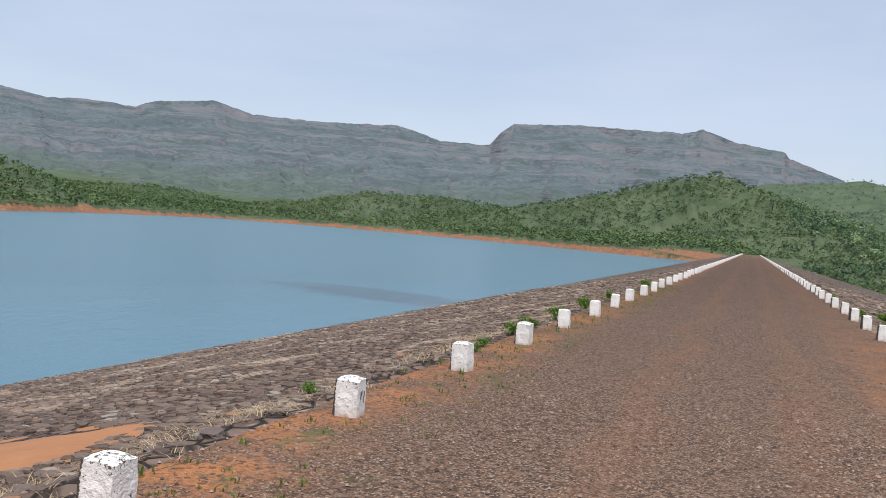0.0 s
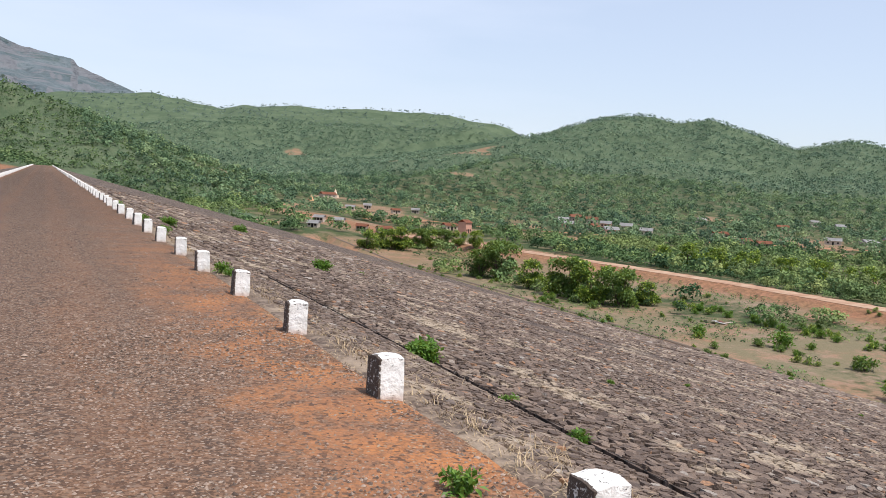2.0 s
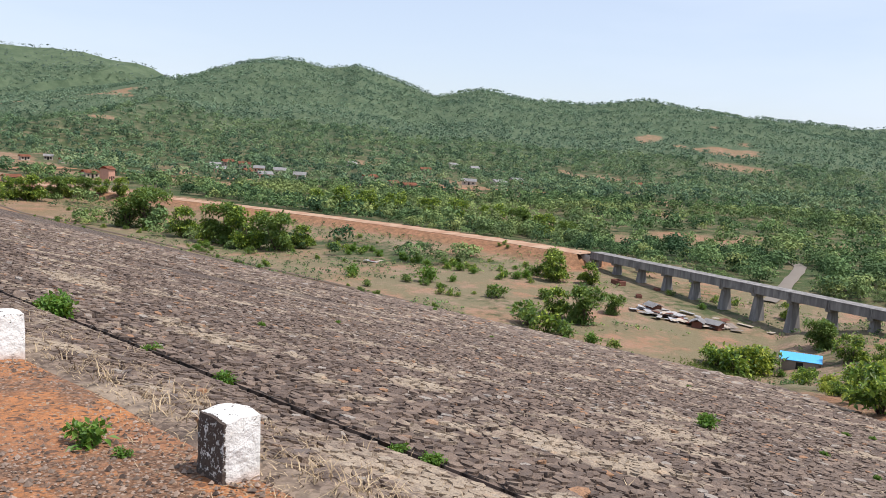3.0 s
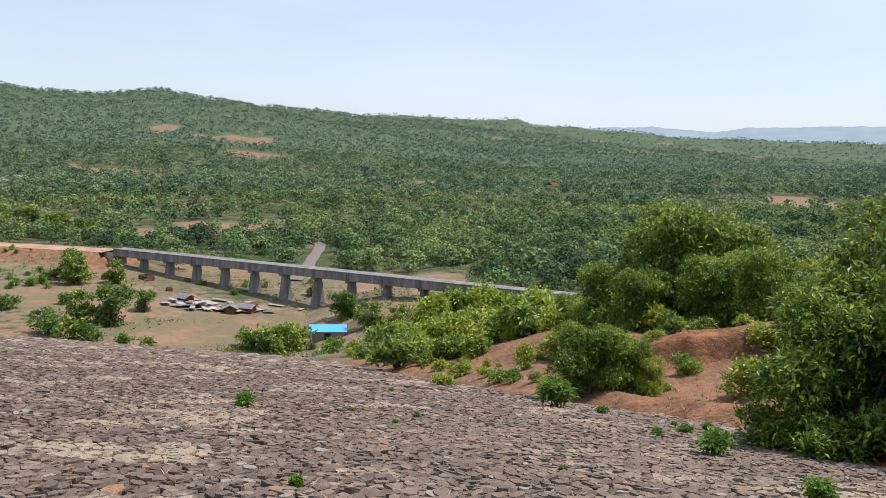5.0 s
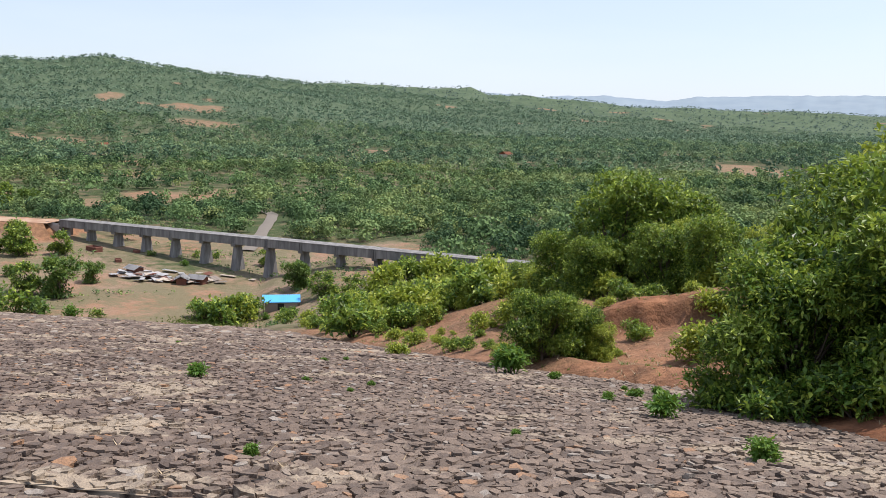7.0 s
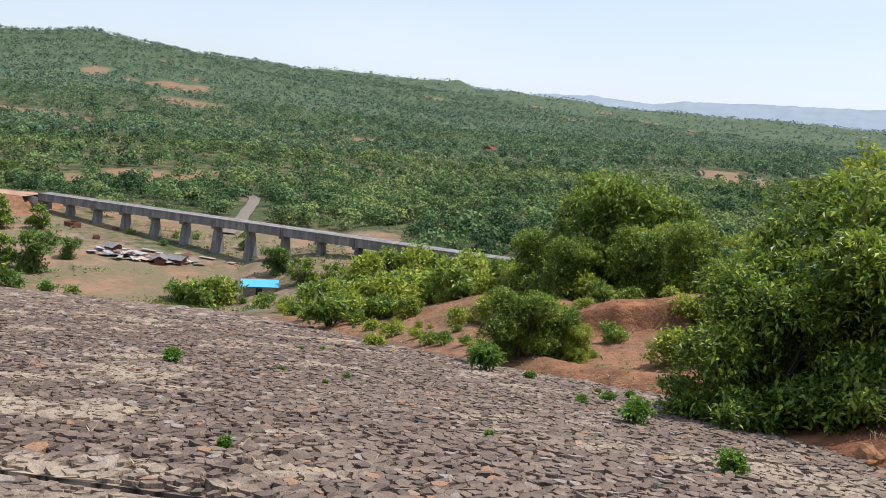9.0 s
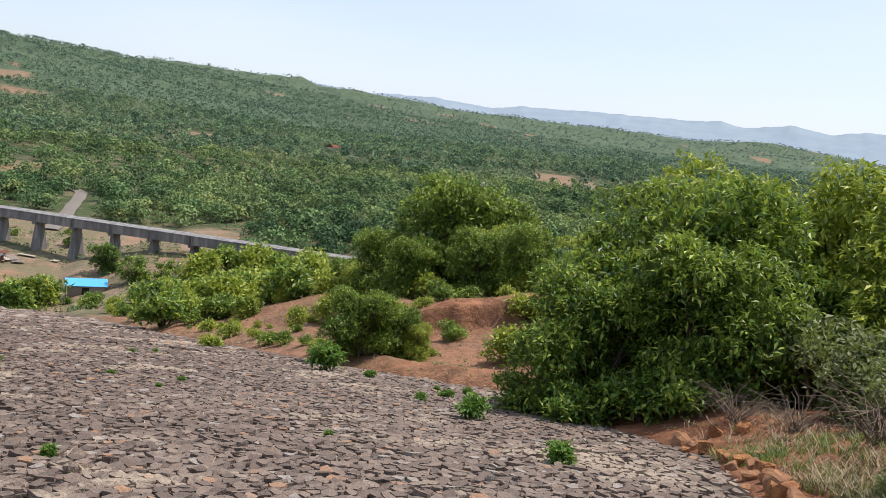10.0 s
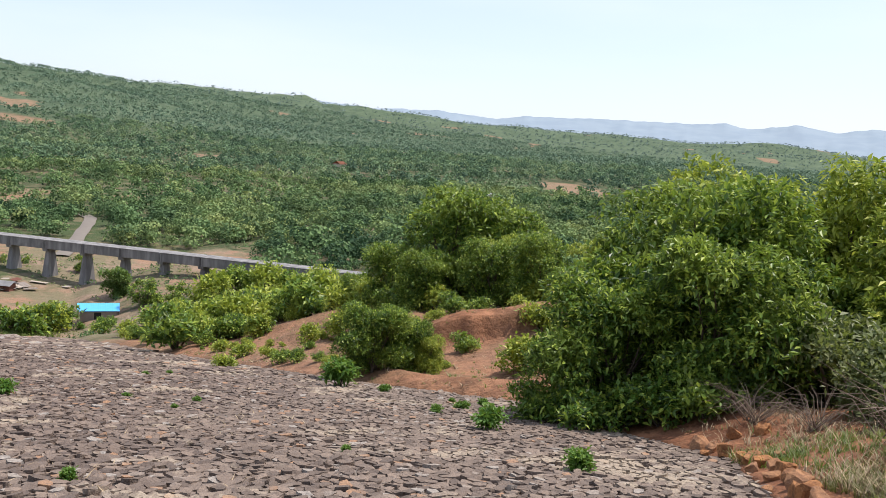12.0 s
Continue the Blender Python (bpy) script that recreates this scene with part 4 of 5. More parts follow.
def hut(x, y, width, length, height, wall_m, roof_m, turn, label, sink=0.4):
    h = new("house")
    tagged(h, label, "house", "houses of the valley village")
    h.matrix_world = pose(x, y, float(land(x, y)) - sink, 0, 0, turn)
    bm = bmesh.new()
    box(bm, (-length / 2, -width / 2, 0), (length / 2, width / 2, height))
    part("wall", bm, wall_m, h)
    bm = bmesh.new()
    o, rh = 0.5, width * 0.28
    for s in (-1, 1):
        vs = [bm.verts.new(v) for v in ((-length / 2 - o, s * (width / 2 + o), height - 0.2), (length / 2 + o, s * (width / 2 + o), height - 0.2), (length / 2 + o, 0, height + rh), (-length / 2 - o, 0, height + rh))]
        bm.faces.new(vs if s < 0 else vs[::-1])
    bmesh.ops.solidify(bm, geom=bm.faces[:], thickness=0.15)
    part("roof", bm, roof_m, h)
    bm = bmesh.new()
    box(bm, (-0.5, -width / 2 - 0.03, 0.3), (0.5, -width / 2 + 0.02, min(2.2, height - 0.3)))
    part("door", bm, dark_gap, h)
    for k in (-0.3, 0.3):
        bm = bmesh.new()
        box(bm, (k * length - 0.5, -width / 2 - 0.03, 1.1), (k * length + 0.5, -width / 2 + 0.02, min(2.1, height - 0.3)))
        part("window", bm, dark_gap, h)
    return h


for i, (x, y, hh) in enumerate(HOUSES + HOUSES_2):
    k = 1.0 if i < len(HOUSES) else 0.72
    kind = hr.choice((("white-walled village house with a tin roof", pale_wall, tin_mat), ("village house with a red clay tile roof", pale_wall, tile_mat), ("pink village house with a grey tin roof", pink_wall, tin_mat), ("low mud-walled house with a tile roof", mud_mat, tile_mat)))
    hut(x, y, k * hr.uniform(4.5, 6), k * hr.uniform(6, 10), hh * 0.7 + 0.9, kind[1], kind[2], hr.uniform(-50, 10), kind[0])
hut(186, 380, 4.5, 5, 5.5, pink_wall, tile_mat, 30, "tall narrow pink house beside bare soil")
hut(183, 391, 4.0, 7, 3.0, pale_wall, tile_mat, 10, "white-walled house with a clay tile roof")
for x, y, turn in ((150.0, 73.0, 20), (153.0, 84.0, 60), (152.2, 70.8, 80)):
    hut(x, y, 1.8, 3.0, 1.3, rust_mat, tin_mat, turn, "low makeshift shelter of rusty scrap sheets", 0.2)
# rusty skip and drums by the piers
for x, y, a, b, c in ((169, 102, 1.8, 0.9, 1.0), (161, 92, 0.8, 0.6, 0.7), (172, 94, 0.7, 0.5, 0.6)):
    bm = bmesh.new()
    box(bm, (-a, -b, -0.2), (a, b, c), 0.12)
    top = [f for f in bm.faces if f.normal.z > 0.9]
    r = bmesh.ops.inset_region(bm, faces=top, thickness=0.12)
    bmesh.ops.translate(bm, verts=list({v for f in top for v in f.verts}), vec=(0, 0, -c * 0.6))
    me = bpy.data.meshes.new("rusty_tub")
    bm.to_mesh(me)
    bm.free()
    me.materials.append(rust_mat)
    tub = new("rusty_tub", me)
    tagged(tub, "rust-brown metal tub on bare soil", "metal tub")
    tub.matrix_world = pose(x, y, float(land(x, y)), 0, 0, hr.uniform(0, 90))


def temple(x, y, height, wall_m):
    t = new("temple")
    tagged(t, "small pale temple with a tapering spire", "temple")
    t.matrix_world = pose(x, y, float(land(x, y)) - 0.3, 0, 0, 20)
    bm = bmesh.new()
    box(bm, (-height * 0.45, -height * 0.3, 0), (height * 0.3, height * 0.3, height * 0.32), 0.1)
    part("hall", bm, wall_m, t)
    bm = bmesh.new()
    rows = [(0.30, 0.26), (0.42, 0.23), (0.56, 0.18), (0.70, 0.13), (0.82, 0.085), (0.90, 0.045), (1.0, 0.012)]
    rings = [[bm.verts.new((math.cos(k * math.pi / 6) * q * height, math.sin(k * math.pi / 6) * q * height, z * height)) for k in range(12)] for z, q in rows]
    for lo, hi in zip(rings, rings[1:]):
        for k in range(12):
            bm.faces.new((lo[k], lo[(k + 1) % 12], hi[(k + 1) % 12], hi[k]))
    bm.faces.new(rings[-1])
    part("spire", bm, wall_m, t)
    bm = bmesh.new()
    box(bm, (-height * 0.47, -0.5, 0), (-height * 0.44, 0.5, height * 0.22))
    part("doorway", bm, dark_gap, t)


orange_wall = plain("orange_plaster", (0.66, 0.40, 0.22), 0.85, 0.15, 0.8)
temple(204.8, 649.5, 7, plain("cream_plaster", (0.72, 0.58, 0.44), 0.85, 0.15, 0.8))
temple(171.2, 597.2, 5, orange_wall)
hut(196, 640, 6, 12, 3.0, pale_wall, tile_mat, 15, "long low temple hall with a tile roof")

# ---- woods: valley and hills ----
def woods_material(name, dark, light, warm, depth=0.6, floor=0.5):
    m = Nodes(name, 0.75, 0.2)
    tone = m.attr("tone")
    c = m.mix(m.ramp(tone, 0.15, 0.8), tuple(0.72 * v for v in dark), light)
    c = m.mix(m.ramp(tone, 0.7, 0.95, 0, 0.9), c, warm)
    c = m.mix(m.ramp(m.island(), 0.0, 1.0, 0, depth * 0.6), c, tuple(v * floor for v in dark))
    c = m.mix(m.ramp(m.noise(0.013, 5, 0.65), 0.48, 0.7, 0, 0.55), c, warm)
    m.put(m.b.inputs["Base Color"], c)
    tr = m.n.new("ShaderNodeBsdfTranslucent")
    m.put(tr.inputs[0], c)
    mx = m.n.new("ShaderNodeMixShader")
    mx.inputs[0].default_value = 0.18
    m.l.new(m.b.outputs[0], mx.inputs[1])
    m.l.new(tr.outputs[0], mx.inputs[2])
    m.l.new(mx.outputs[0], m.n["Material Output"].inputs[0])
    return m.mat


# from valley to ridge ever paler and bluer: haze put into the colour
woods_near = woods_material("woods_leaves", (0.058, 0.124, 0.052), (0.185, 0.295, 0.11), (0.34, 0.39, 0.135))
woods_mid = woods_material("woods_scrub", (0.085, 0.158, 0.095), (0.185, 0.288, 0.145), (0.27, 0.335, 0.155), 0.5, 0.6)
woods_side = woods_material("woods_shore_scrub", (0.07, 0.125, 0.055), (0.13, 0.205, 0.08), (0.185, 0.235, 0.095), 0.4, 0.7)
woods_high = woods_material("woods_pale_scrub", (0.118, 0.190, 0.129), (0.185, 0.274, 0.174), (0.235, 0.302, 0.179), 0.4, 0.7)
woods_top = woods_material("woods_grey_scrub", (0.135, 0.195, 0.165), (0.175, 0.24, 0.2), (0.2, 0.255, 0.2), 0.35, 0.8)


def woods(name, label, x, y, size, lobes, quads, seed, mat):
    """Many crowns: each a few leafy lobes round a dome, every lobe of small leaf sprays that face outwards."""
    rg = np.random.RandomState(seed)
    n = len(x)
    z = land(x, y)
    wide, tall = size * rg.uniform(0.75, 1.2, n), size * rg.uniform(0.6, 1.15, n)
    a = rg.uniform(0, 2 * math.pi, (n, lobes))
    out = np.sqrt(rg.uniform(0, 1, (n, lobes))) * (0.34 if lobes > 1 else 0.0)
    up = rg.uniform(0.18, 0.66, (n, lobes)) * (1.15 - out) if lobes > 1 else np.full((n, 1), 0.34)
    centre = np.stack([x[:, None] + np.cos(a) * out * wide[:, None], y[:, None] + np.sin(a) * out * wide[:, None], z[:, None] + up * tall[:, None]], -1)
    radius = size[:, None] * (rg.uniform(0.20, 0.32, (n, lobes)) if lobes > 1 else np.full((n, 1), 0.46))
    d = rg.normal(0, 1, (n, lobes, quads, 3))
    d[..., 2] = np.where(d[..., 2] < -0.3, -d[..., 2], d[..., 2])
    d /= np.linalg.norm(d, axis=3)[..., None]
    k = radius[..., None, None] * rg.uniform(0.72, 1.1, (n, lobes, quads, 1))
    p = (centre[:, :, None] + d * k * np.array((1, 1, 0.85))).reshape(-1, 3)
    s = np.repeat(radius.ravel(), quads) * (1.75 / math.sqrt(quads) + 0.05)
    v, q = leaves(p, d.reshape(-1, 3) + np.array((0, 0, 0.25)), s, rg, 0.42, 0.22)
    tone = (0.75 * rg.uniform(0, 1, n) + 0.25 * np.clip(0.5 + 0.9 * waves(x, y, 60, 90, 3), 0, 1))[:, None] + rg.uniform(-0.08, 0.08, (n, lobes))
    ob = new(name, sheet(name, v, q, mat, False, [("tone", np.repeat(tone.ravel(), quads * 4))]))
    return tagged(ob, label, "woods", kind="stuff")


wr = np.random.RandomState(17)


def scatter(n, az0, az1, r0, r1):
    az, r = np.radians(wr.uniform(az0, az1, n)), np.sqrt(wr.uniform(r0 ** 2, r1 ** 2, n))
    return r * np.sin(az), r * np.cos(az), r


def grown(x, y, thin=0.0):
    z = land(x, y)
    r, az = np.hypot(x, y), np.degrees(np.arctan2(x, y))
    keep = soil_mask(x, y, z) < wr.uniform(0.05, 0.6, len(x))
    keep &= (z > LAKE_Z + 1.6) | (x > 25)
    keep &= ~((x < TOE_X + 6) & (x > -48) & (y < DAM_END + 8) & (y > -30) & (z < np.where(y < DAM_END, slope_z(x) + 0.4, 2.0)))
    keep &= waves(x, y, 70, 44, 3) > wr.uniform(-1.2, -0.15, len(x)) + thin
    keep &= ~((x > 90) & (x < np.interp(y, [-20, 0, 120, 130], [150, 154, 190, 190])) & (y > -20) & (y < 130))
    for tx, ty in ((195, 76), (205, 79), (214, 81), (222, 84), (236, 88), (251, 93)):
        q = math.hypot(tx, ty)
        keep &= ~((np.abs((x * ty - y * tx) / q) < 5) & ((x * tx + y * ty) / q - q < 4) & ((x * tx + y * ty) / q - q > -45))
    for tx, ty, clear in [h[:2] + (24,) for h in HOUSES + HOUSES_2] + [(204.8, 649.5, 70), (171.2, 597.2, 70), (196, 640, 70), (186, 380, 40), (222, -27, 24), (220, -33, 24)]:
        q = math.hypot(tx, ty)
        along, across = (x * tx + y * ty) / q - q, (x * ty - y * tx) / q
        keep &= ~((np.abs(across) < 5 + clear / 35) & (along < 6) & (along > -clear))
    return keep


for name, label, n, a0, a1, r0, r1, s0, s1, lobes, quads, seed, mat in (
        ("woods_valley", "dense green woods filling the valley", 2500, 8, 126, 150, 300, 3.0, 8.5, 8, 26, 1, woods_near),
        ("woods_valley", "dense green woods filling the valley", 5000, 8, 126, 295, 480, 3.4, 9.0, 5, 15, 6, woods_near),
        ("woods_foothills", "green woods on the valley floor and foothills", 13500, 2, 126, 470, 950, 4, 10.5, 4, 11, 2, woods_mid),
        ("woods_hills", "green woods covering the hillsides, haze in their colour", 36000, 0, 126, 930, 1750, 4, 9, 1, 10, 3, woods_high),
        ("woods_ridge", "woods along the far ridge, haze in their colour", 14000, 1, 126, 1700, 2600, 5, 8, 1, 6, 4, woods_top),
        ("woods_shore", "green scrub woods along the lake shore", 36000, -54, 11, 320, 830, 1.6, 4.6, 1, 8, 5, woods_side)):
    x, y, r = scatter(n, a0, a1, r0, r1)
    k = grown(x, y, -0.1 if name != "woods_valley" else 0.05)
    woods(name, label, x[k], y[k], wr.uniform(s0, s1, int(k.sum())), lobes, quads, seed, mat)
x, y = wr.uniform(160, 330, 5200), wr.uniform(-45, 150, 5200)
k = (x > np.interp(y, [-45, 0, 119, 150], [150, 152, 188, 196])) & (waves(x, y, 24, 72, 4) > -0.25) & (soil_mask(x, y, land(x, y)) < 0.5)
for tx, ty in ((190, 75), (195, 76), (200, 77.5), (205, 79), (214, 81), (222, 84), (229, 86), (236, 88), (243, 90), (251, 93)):
    k &= np.hypot(x - tx, y - ty) > 6
woods("undergrowth", "low green shrubs under the valley trees", x[k], y[k], wr.uniform(0.9, 2.6, int(k.sum())), 2, 9, 8, woods_near)

x, y = wr.uniform(106, 182, 7500), wr.uniform(30, 340, 7500)
k = (waves(x, y, 22, 71, 4) > -0.05) & (land(x, y) < -22.5)
woods("valley_scrub", "low olive scrub scattered over the valley floor", x[k], y[k], wr.uniform(0.35, 1.3, int(k.sum())), 1, 10, 7, woods_near)

# ---- single trees and shrubs in the valley ----
kinds = [tree("tree", "round green tree on the valley floor", 1.0, 1.15, 200 + k, m, 620, 5, 0.085, -0.04, 16, 1, 0.3) for k, m in enumerate((leaf_dark, leaf_deep, leaf_deep))]
tr = random.Random(3)
for x, y, h in VALLEY_TREES + VALLEY_TREES_2:
    put(tr.choice(kinds), x, y, max(3.2, h * 0.98), tr.uniform(0, 360))
low = [bush("shrub", "low green shrub on dry soil", 1.0, 230 + k, m, 130, 0.19, "shrub", 0.85) for k, m in enumerate((leaf_dark, leaf_deep, leaf_fresh))]
for x, y, h in VALLEY_SHRUBS:
    put(tr.choice(low), x, y, h * 1.35, tr.uniform(0, 360))
for k in range(20):
    cx, cy = tr.uniform(110, 174), tr.uniform(52, 320)
    for j in range(tr.randint(3, 9)):
        put(tr.choice(low), cx + tr.gauss(0, 4), cy + tr.gauss(0, 6), tr.uniform(0.6, 2.0), tr.uniform(0, 360))
for k in range(30):
    put(tr.choice(low), 108.5 + tr.gauss(0, 1.0), tr.uniform(45, 300), tr.uniform(0.5, 1.4), tr.uniform(0, 360))
for k in range(60):
    t = tr.random()
    x, y = 150 - 12 * t + tr.gauss(0, 3.5), 112 + 120 * t + tr.gauss(0, 3)
    put(low[2] if tr.random() < 0.6 else low[1], x, y, tr.uniform(1.2, 2.8), tr.uniform(0, 360))
scrub = [bush("scrub_bush", "leafy yellow-green scrub bush on red soil", 1.0, 250 + k, m, 420, 0.115, "bush", 1.0) for k, m in enumerate((leaf_warm, leaf_warm, leaf_deep))]
for x, y, h in SCRUB:
    put(tr.choice(scrub), x, y, h * 1.3, tr.uniform(0, 360), 0.1)
for k in range(130):
    x = tr.uniform(62, 142)
    y = tr.uniform(-14, 26 + (x - 66) * 0.1)
    if y < np.interp(x, BANK_X, BANK_Y) - 1:
        put(tr.choice(scrub), x, y, tr.uniform(1.6, 4.5), tr.uniform(0, 360), 0.1)

for k in range(90):
    x = tr.uniform(58, 86)
    y = np.interp(x, BANK_X, BANK_Y) - tr.uniform(2.5, 17)
    put(tr.choice(scrub), x, y, tr.uniform(0.9, 2.6), tr.uniform(0, 360), 0.1)

for k in range(34):
    x = tr.uniform(33, 57)
    y = np.interp(x, BANK_X, BANK_Y) - tr.uniform(0.6, 8.5)
    put(tr.choice(scrub), x, y, tr.uniform(0.25, 0.75), tr.uniform(0, 360), 0.05)

# ---- trees on the abutment hill ----
near = [tree("tree", "broad leafy tree beside the stone slope", 5.0, 5.4, 301, leaf_deep, 4600, 8, 0.20, -0.06, 44, 3, 0.2),
        tree("tree", "yellow-green leafy tree on the abutment hill", 5.6, 5.0, 302, leaf_warm, 2900, 8, 0.20, 0.05, 34, 2, 0.2),
        tree("tree", "dense green tree above the cut bank", 7.0, 6.5, 303, leaf_deep, 3400, 7, 0.27, 0.0, 46, 1, 0.24)]
for which, x, y, s, a in ((0, 17.6, -4.5, 0.64, 20), (0, 19.2, -6.8, 1.02, 140), (0, 16.6, -6.4, 0.70, 300), (1, 22.5, -9.0, 1.05, 250), (1, 19.6, -10.6, 1.08, 80),
                          (1, 16.6, -11.2, 0.86, 200), (0, 22.5, -12.5, 0.95, 10), (1, 14.4, -12.4, 0.80, 120), (1, 25, -15.5, 1.0, 70), (0, 13, -15.5, 0.85, 170), (1, 18.5, -14.8, 1.05, 330),
                          (1, 12.0, -12.5, 0.7, 60), (2, 50.0, -2.6, 0.98, 30), (2, 54, 1.0, 0.62, 160), (2, 55, -6.5, 0.85, 200), (1, 47.5, -5.4, 0.8, 15), (2, 45.5, -4.4, 0.52, 75), (2, 43.5, -6.6, 0.52, 150), (2, 52, -5, 0.85, 260), (2, 47, -0.6, 0.5, 310), (2, 62, 4.0, 0.42, 290), (1, 63, -1.0, 0.85, 310),
                          (2, 68, -8, 0.8, 100), (1, 40, -8.5, 0.62, 20), (2, 38, -13, 0.6, 220), (0, 32.2, 1.0, 0.54, 45), (0, 33.0, -0.2, 0.44, 200), (1, 32.4, -1.0, 0.30, 100), (1, 29.0, -7.5, 0.7, 190), (1, 34, -9, 0.7, 77)):
    put(near[which], x, y, s, a, 0.15)
for x, y, s in ((15.7, -3.8, 1.1), (16.2, -4.5, 1.4), (15.4, -5.0, 1.3), (16.8, -3.3, 1.1), (17.6, -3.1, 1.2), (15.0, -5.6, 1.2), (34.5, 1.2, 1.6), (35.5, -0.4, 1.4), (46, -1.5, 2.2), (49, 0.5, 2.4), (43, -7.0, 2.4), (45, -6.2, 2.0),
                (57, 2.5, 2.4), (60, 1, 2.6), (37.5, -6.0, 1.8), (31, -4.5, 1.7), (28, -5.5, 2.0), (40, 5.6, 1.0), (46, 8.5, 1.2), (52, 11.0, 1.3), (40.2, -1.4, 0.9), (40.6, -3.4, 1.1), (40.0, -5.2, 1.0), (41.5, 0.4, 1.3), (42, -2.4, 1.5), (36.4, -2.6, 0.7), (44, 1.6, 1.6), (47.5, 3.4, 1.8), (50.5, 5.6, 1.5), (45.5, 5.0, 0.7), (43, 6.6, 0.9), (62, 14, 2.0), (66, 16.5, 2.4), (70, 18, 2.2), (75, 20, 2.4), (58, 13.4, 1.4)):
    put(scrub[2] if x < 18 else tr.choice(scrub), x, y, s, tr.uniform(0, 360), 0.1)

# ---- bushes on the stone slope, in the drain and on the verges ----
small = [bush("slope_bush", "small bright green bush growing between stones", 1.0, 400 + k, leaf_fresh, 260, 0.2, "bush", 0.9) for k in range(3)]
for x, y, h in SLOPE_BUSHES:
    put(tr.choice(small), x, y, h * 1.05, tr.uniform(0, 360), 0.0)
drain = [bush("drain_bush", "leafy green weed growing in the drain", 1.0, 410 + k, leaf_fresh, 200, 0.2, "bush", 0.9) for k in range(2)]
for x, y, h in GROOVE_BUSHES:
    put(tr.choice(drain), x, y, h * 1.5, tr.uniform(0, 360), 0.1)
verge_plant = bush("verge_plant", "broad-leaved green plant on the red verge", 1.0, 420, leaf_fresh, 70, 0.27, "plant", 0.9)
for x, y, s in ((2.55, 4.3, 0.27), (2.62, 4.05, 0.12), (3.2, 15.4, 0.34), (3.25, 14.9, 0.25), (-3.75, 12.4, 0.22), (-3.9, 15.2, 0.34), (-3.85, 16.0, 0.4), (-3.9, 19.0, 0.42), (-3.95, 22.6, 0.45),
                (-4.5, 8.7, 0.2), (-3.85, 13.2, 0.2), (-4.0, 27, 0.4), (3.3, 24.5, 0.4), (3.4, 31, 0.45), (3.2, 38.5, 0.5), (-3.9, 36, 0.5)):
    put(verge_plant, x, y, s * 0.75, tr.uniform(0, 360), -0.03)

# ---- dry grass, grey shrubs and laterite rocks at the edge of the slope ----
straw = Nodes("dry_grass", 0.9, 0.2)
straw_mat = straw.done(straw.mix(straw.island(), (0.20, 0.14, 0.085), (0.50, 0.39, 0.25)))
olive_mat = leaf_material("olive_grass", (0.09, 0.085, 0.03), (0.15, 0.14, 0.055), (0.27, 0.23, 0.11))
grass_mat = leaf_material("green_grass", (0.06, 0.10, 0.02), (0.10, 0.15, 0.03), (0.2, 0.22, 0.06))
dead_mat = plain("dead_twigs", (0.17, 0.125, 0.095), 0.95, 0.35, 8.0)


def surface(x, y):
    dam_z = np.where((x > -50) & (x < TOE_X + 3) & (y > -14) & (y < DAM_END + 10), slope_z(x), -99)
    crest = np.where((x > -4.1) & (x < 3.3), 0.0, -99)
    dam_z = dam_z + np.where((x > 3.35) & (x < GROOVE_X - 0.2), 0.035, 0)
    return np.maximum(np.maximum(land(x, y), dam_z), crest)


def grass(name, label, x, y, height, blades, mat, seed, width=0.012, lean=0.5, category="grass"):
    """Tufts of thin bent blades, joined."""
    rg = np.random.RandomState(seed)
    n = len(x) * blades
    bx, by = np.repeat(x, blades), np.repeat(y, blades)
    z = np.repeat(surface(x, y), blades)
    h = np.repeat(height, blades) * rg.uniform(0.5, 1.2, n)
    root = np.stack([bx + rg.normal(0, 0.035, n), by + rg.normal(0, 0.035, n), z - 0.02], -1)
    a = rg.uniform(0, 2 * math.pi, n)
    out = np.stack([np.cos(a), np.sin(a), np.zeros(n)], -1)
    side = np.stack([-np.sin(a), np.cos(a), np.zeros(n)], -1) * width
    l = (h * lean * rg.uniform(0.2, 1.4, n))[:, None]
    up = np.array((0, 0, 1.0))
    mid, tip = root + up * (h * 0.6)[:, None] + out * l * 0.4, root + up * (h * 0.9)[:, None] + out * l
    v = np.stack([root - side, root + side, mid + side * 0.7, mid - side * 0.7, mid - side * 0.7, mid + side * 0.7, tip + side * 0.15, tip - side * 0.15], 1).reshape(-1, 3)
    ob = new(name, sheet(name, v, np.arange(8 * n).reshape(-1, 4), mat, False))
    return tagged(ob, label, category, kind="stuff")


gr = np.random.RandomState(61)
y = 2 + 60 * gr.uniform(0, 1, 3000) ** 1.5
x = -4.45 + gr.normal(0, 0.22, 3000) + 0.25 * waves(y, y * 0, 2.5, 19, 3)
grass("dry_grass_upstream", "dry straw-coloured grass along the crest edge", x, y, gr.uniform(0.025, 0.10, 3000) * (0.6 + 0.8 * np.clip(0.5 + waves(y, y * 0, 1.6, 20, 2), 0, 1)), 8, straw_mat, 1, 0.004, 2.6)
y = 1 + 50 * gr.uniform(0, 1, 2600) ** 1.5
x = 3.2 + np.abs(gr.normal(0, 0.6, 2600))
grass("dry_grass_downstream", "dry grass tufts on the stone verge", x, y, gr.uniform(0.02, 0.10, 2600), 6, straw_mat, 2, 0.004, 2.0)
x, y = gr.uniform(GROOVE_X + 0.3, 26, 9000), gr.uniform(1, 34, 9000)
k = waves(x, y, 3.0, 37, 4) > 0.24
grass("slope_straw", "dry straw caught between the pitching stones", x[k], y[k], gr.uniform(0.02, 0.06, int(k.sum())), 5, straw_mat, 5, 0.008, 3.0)
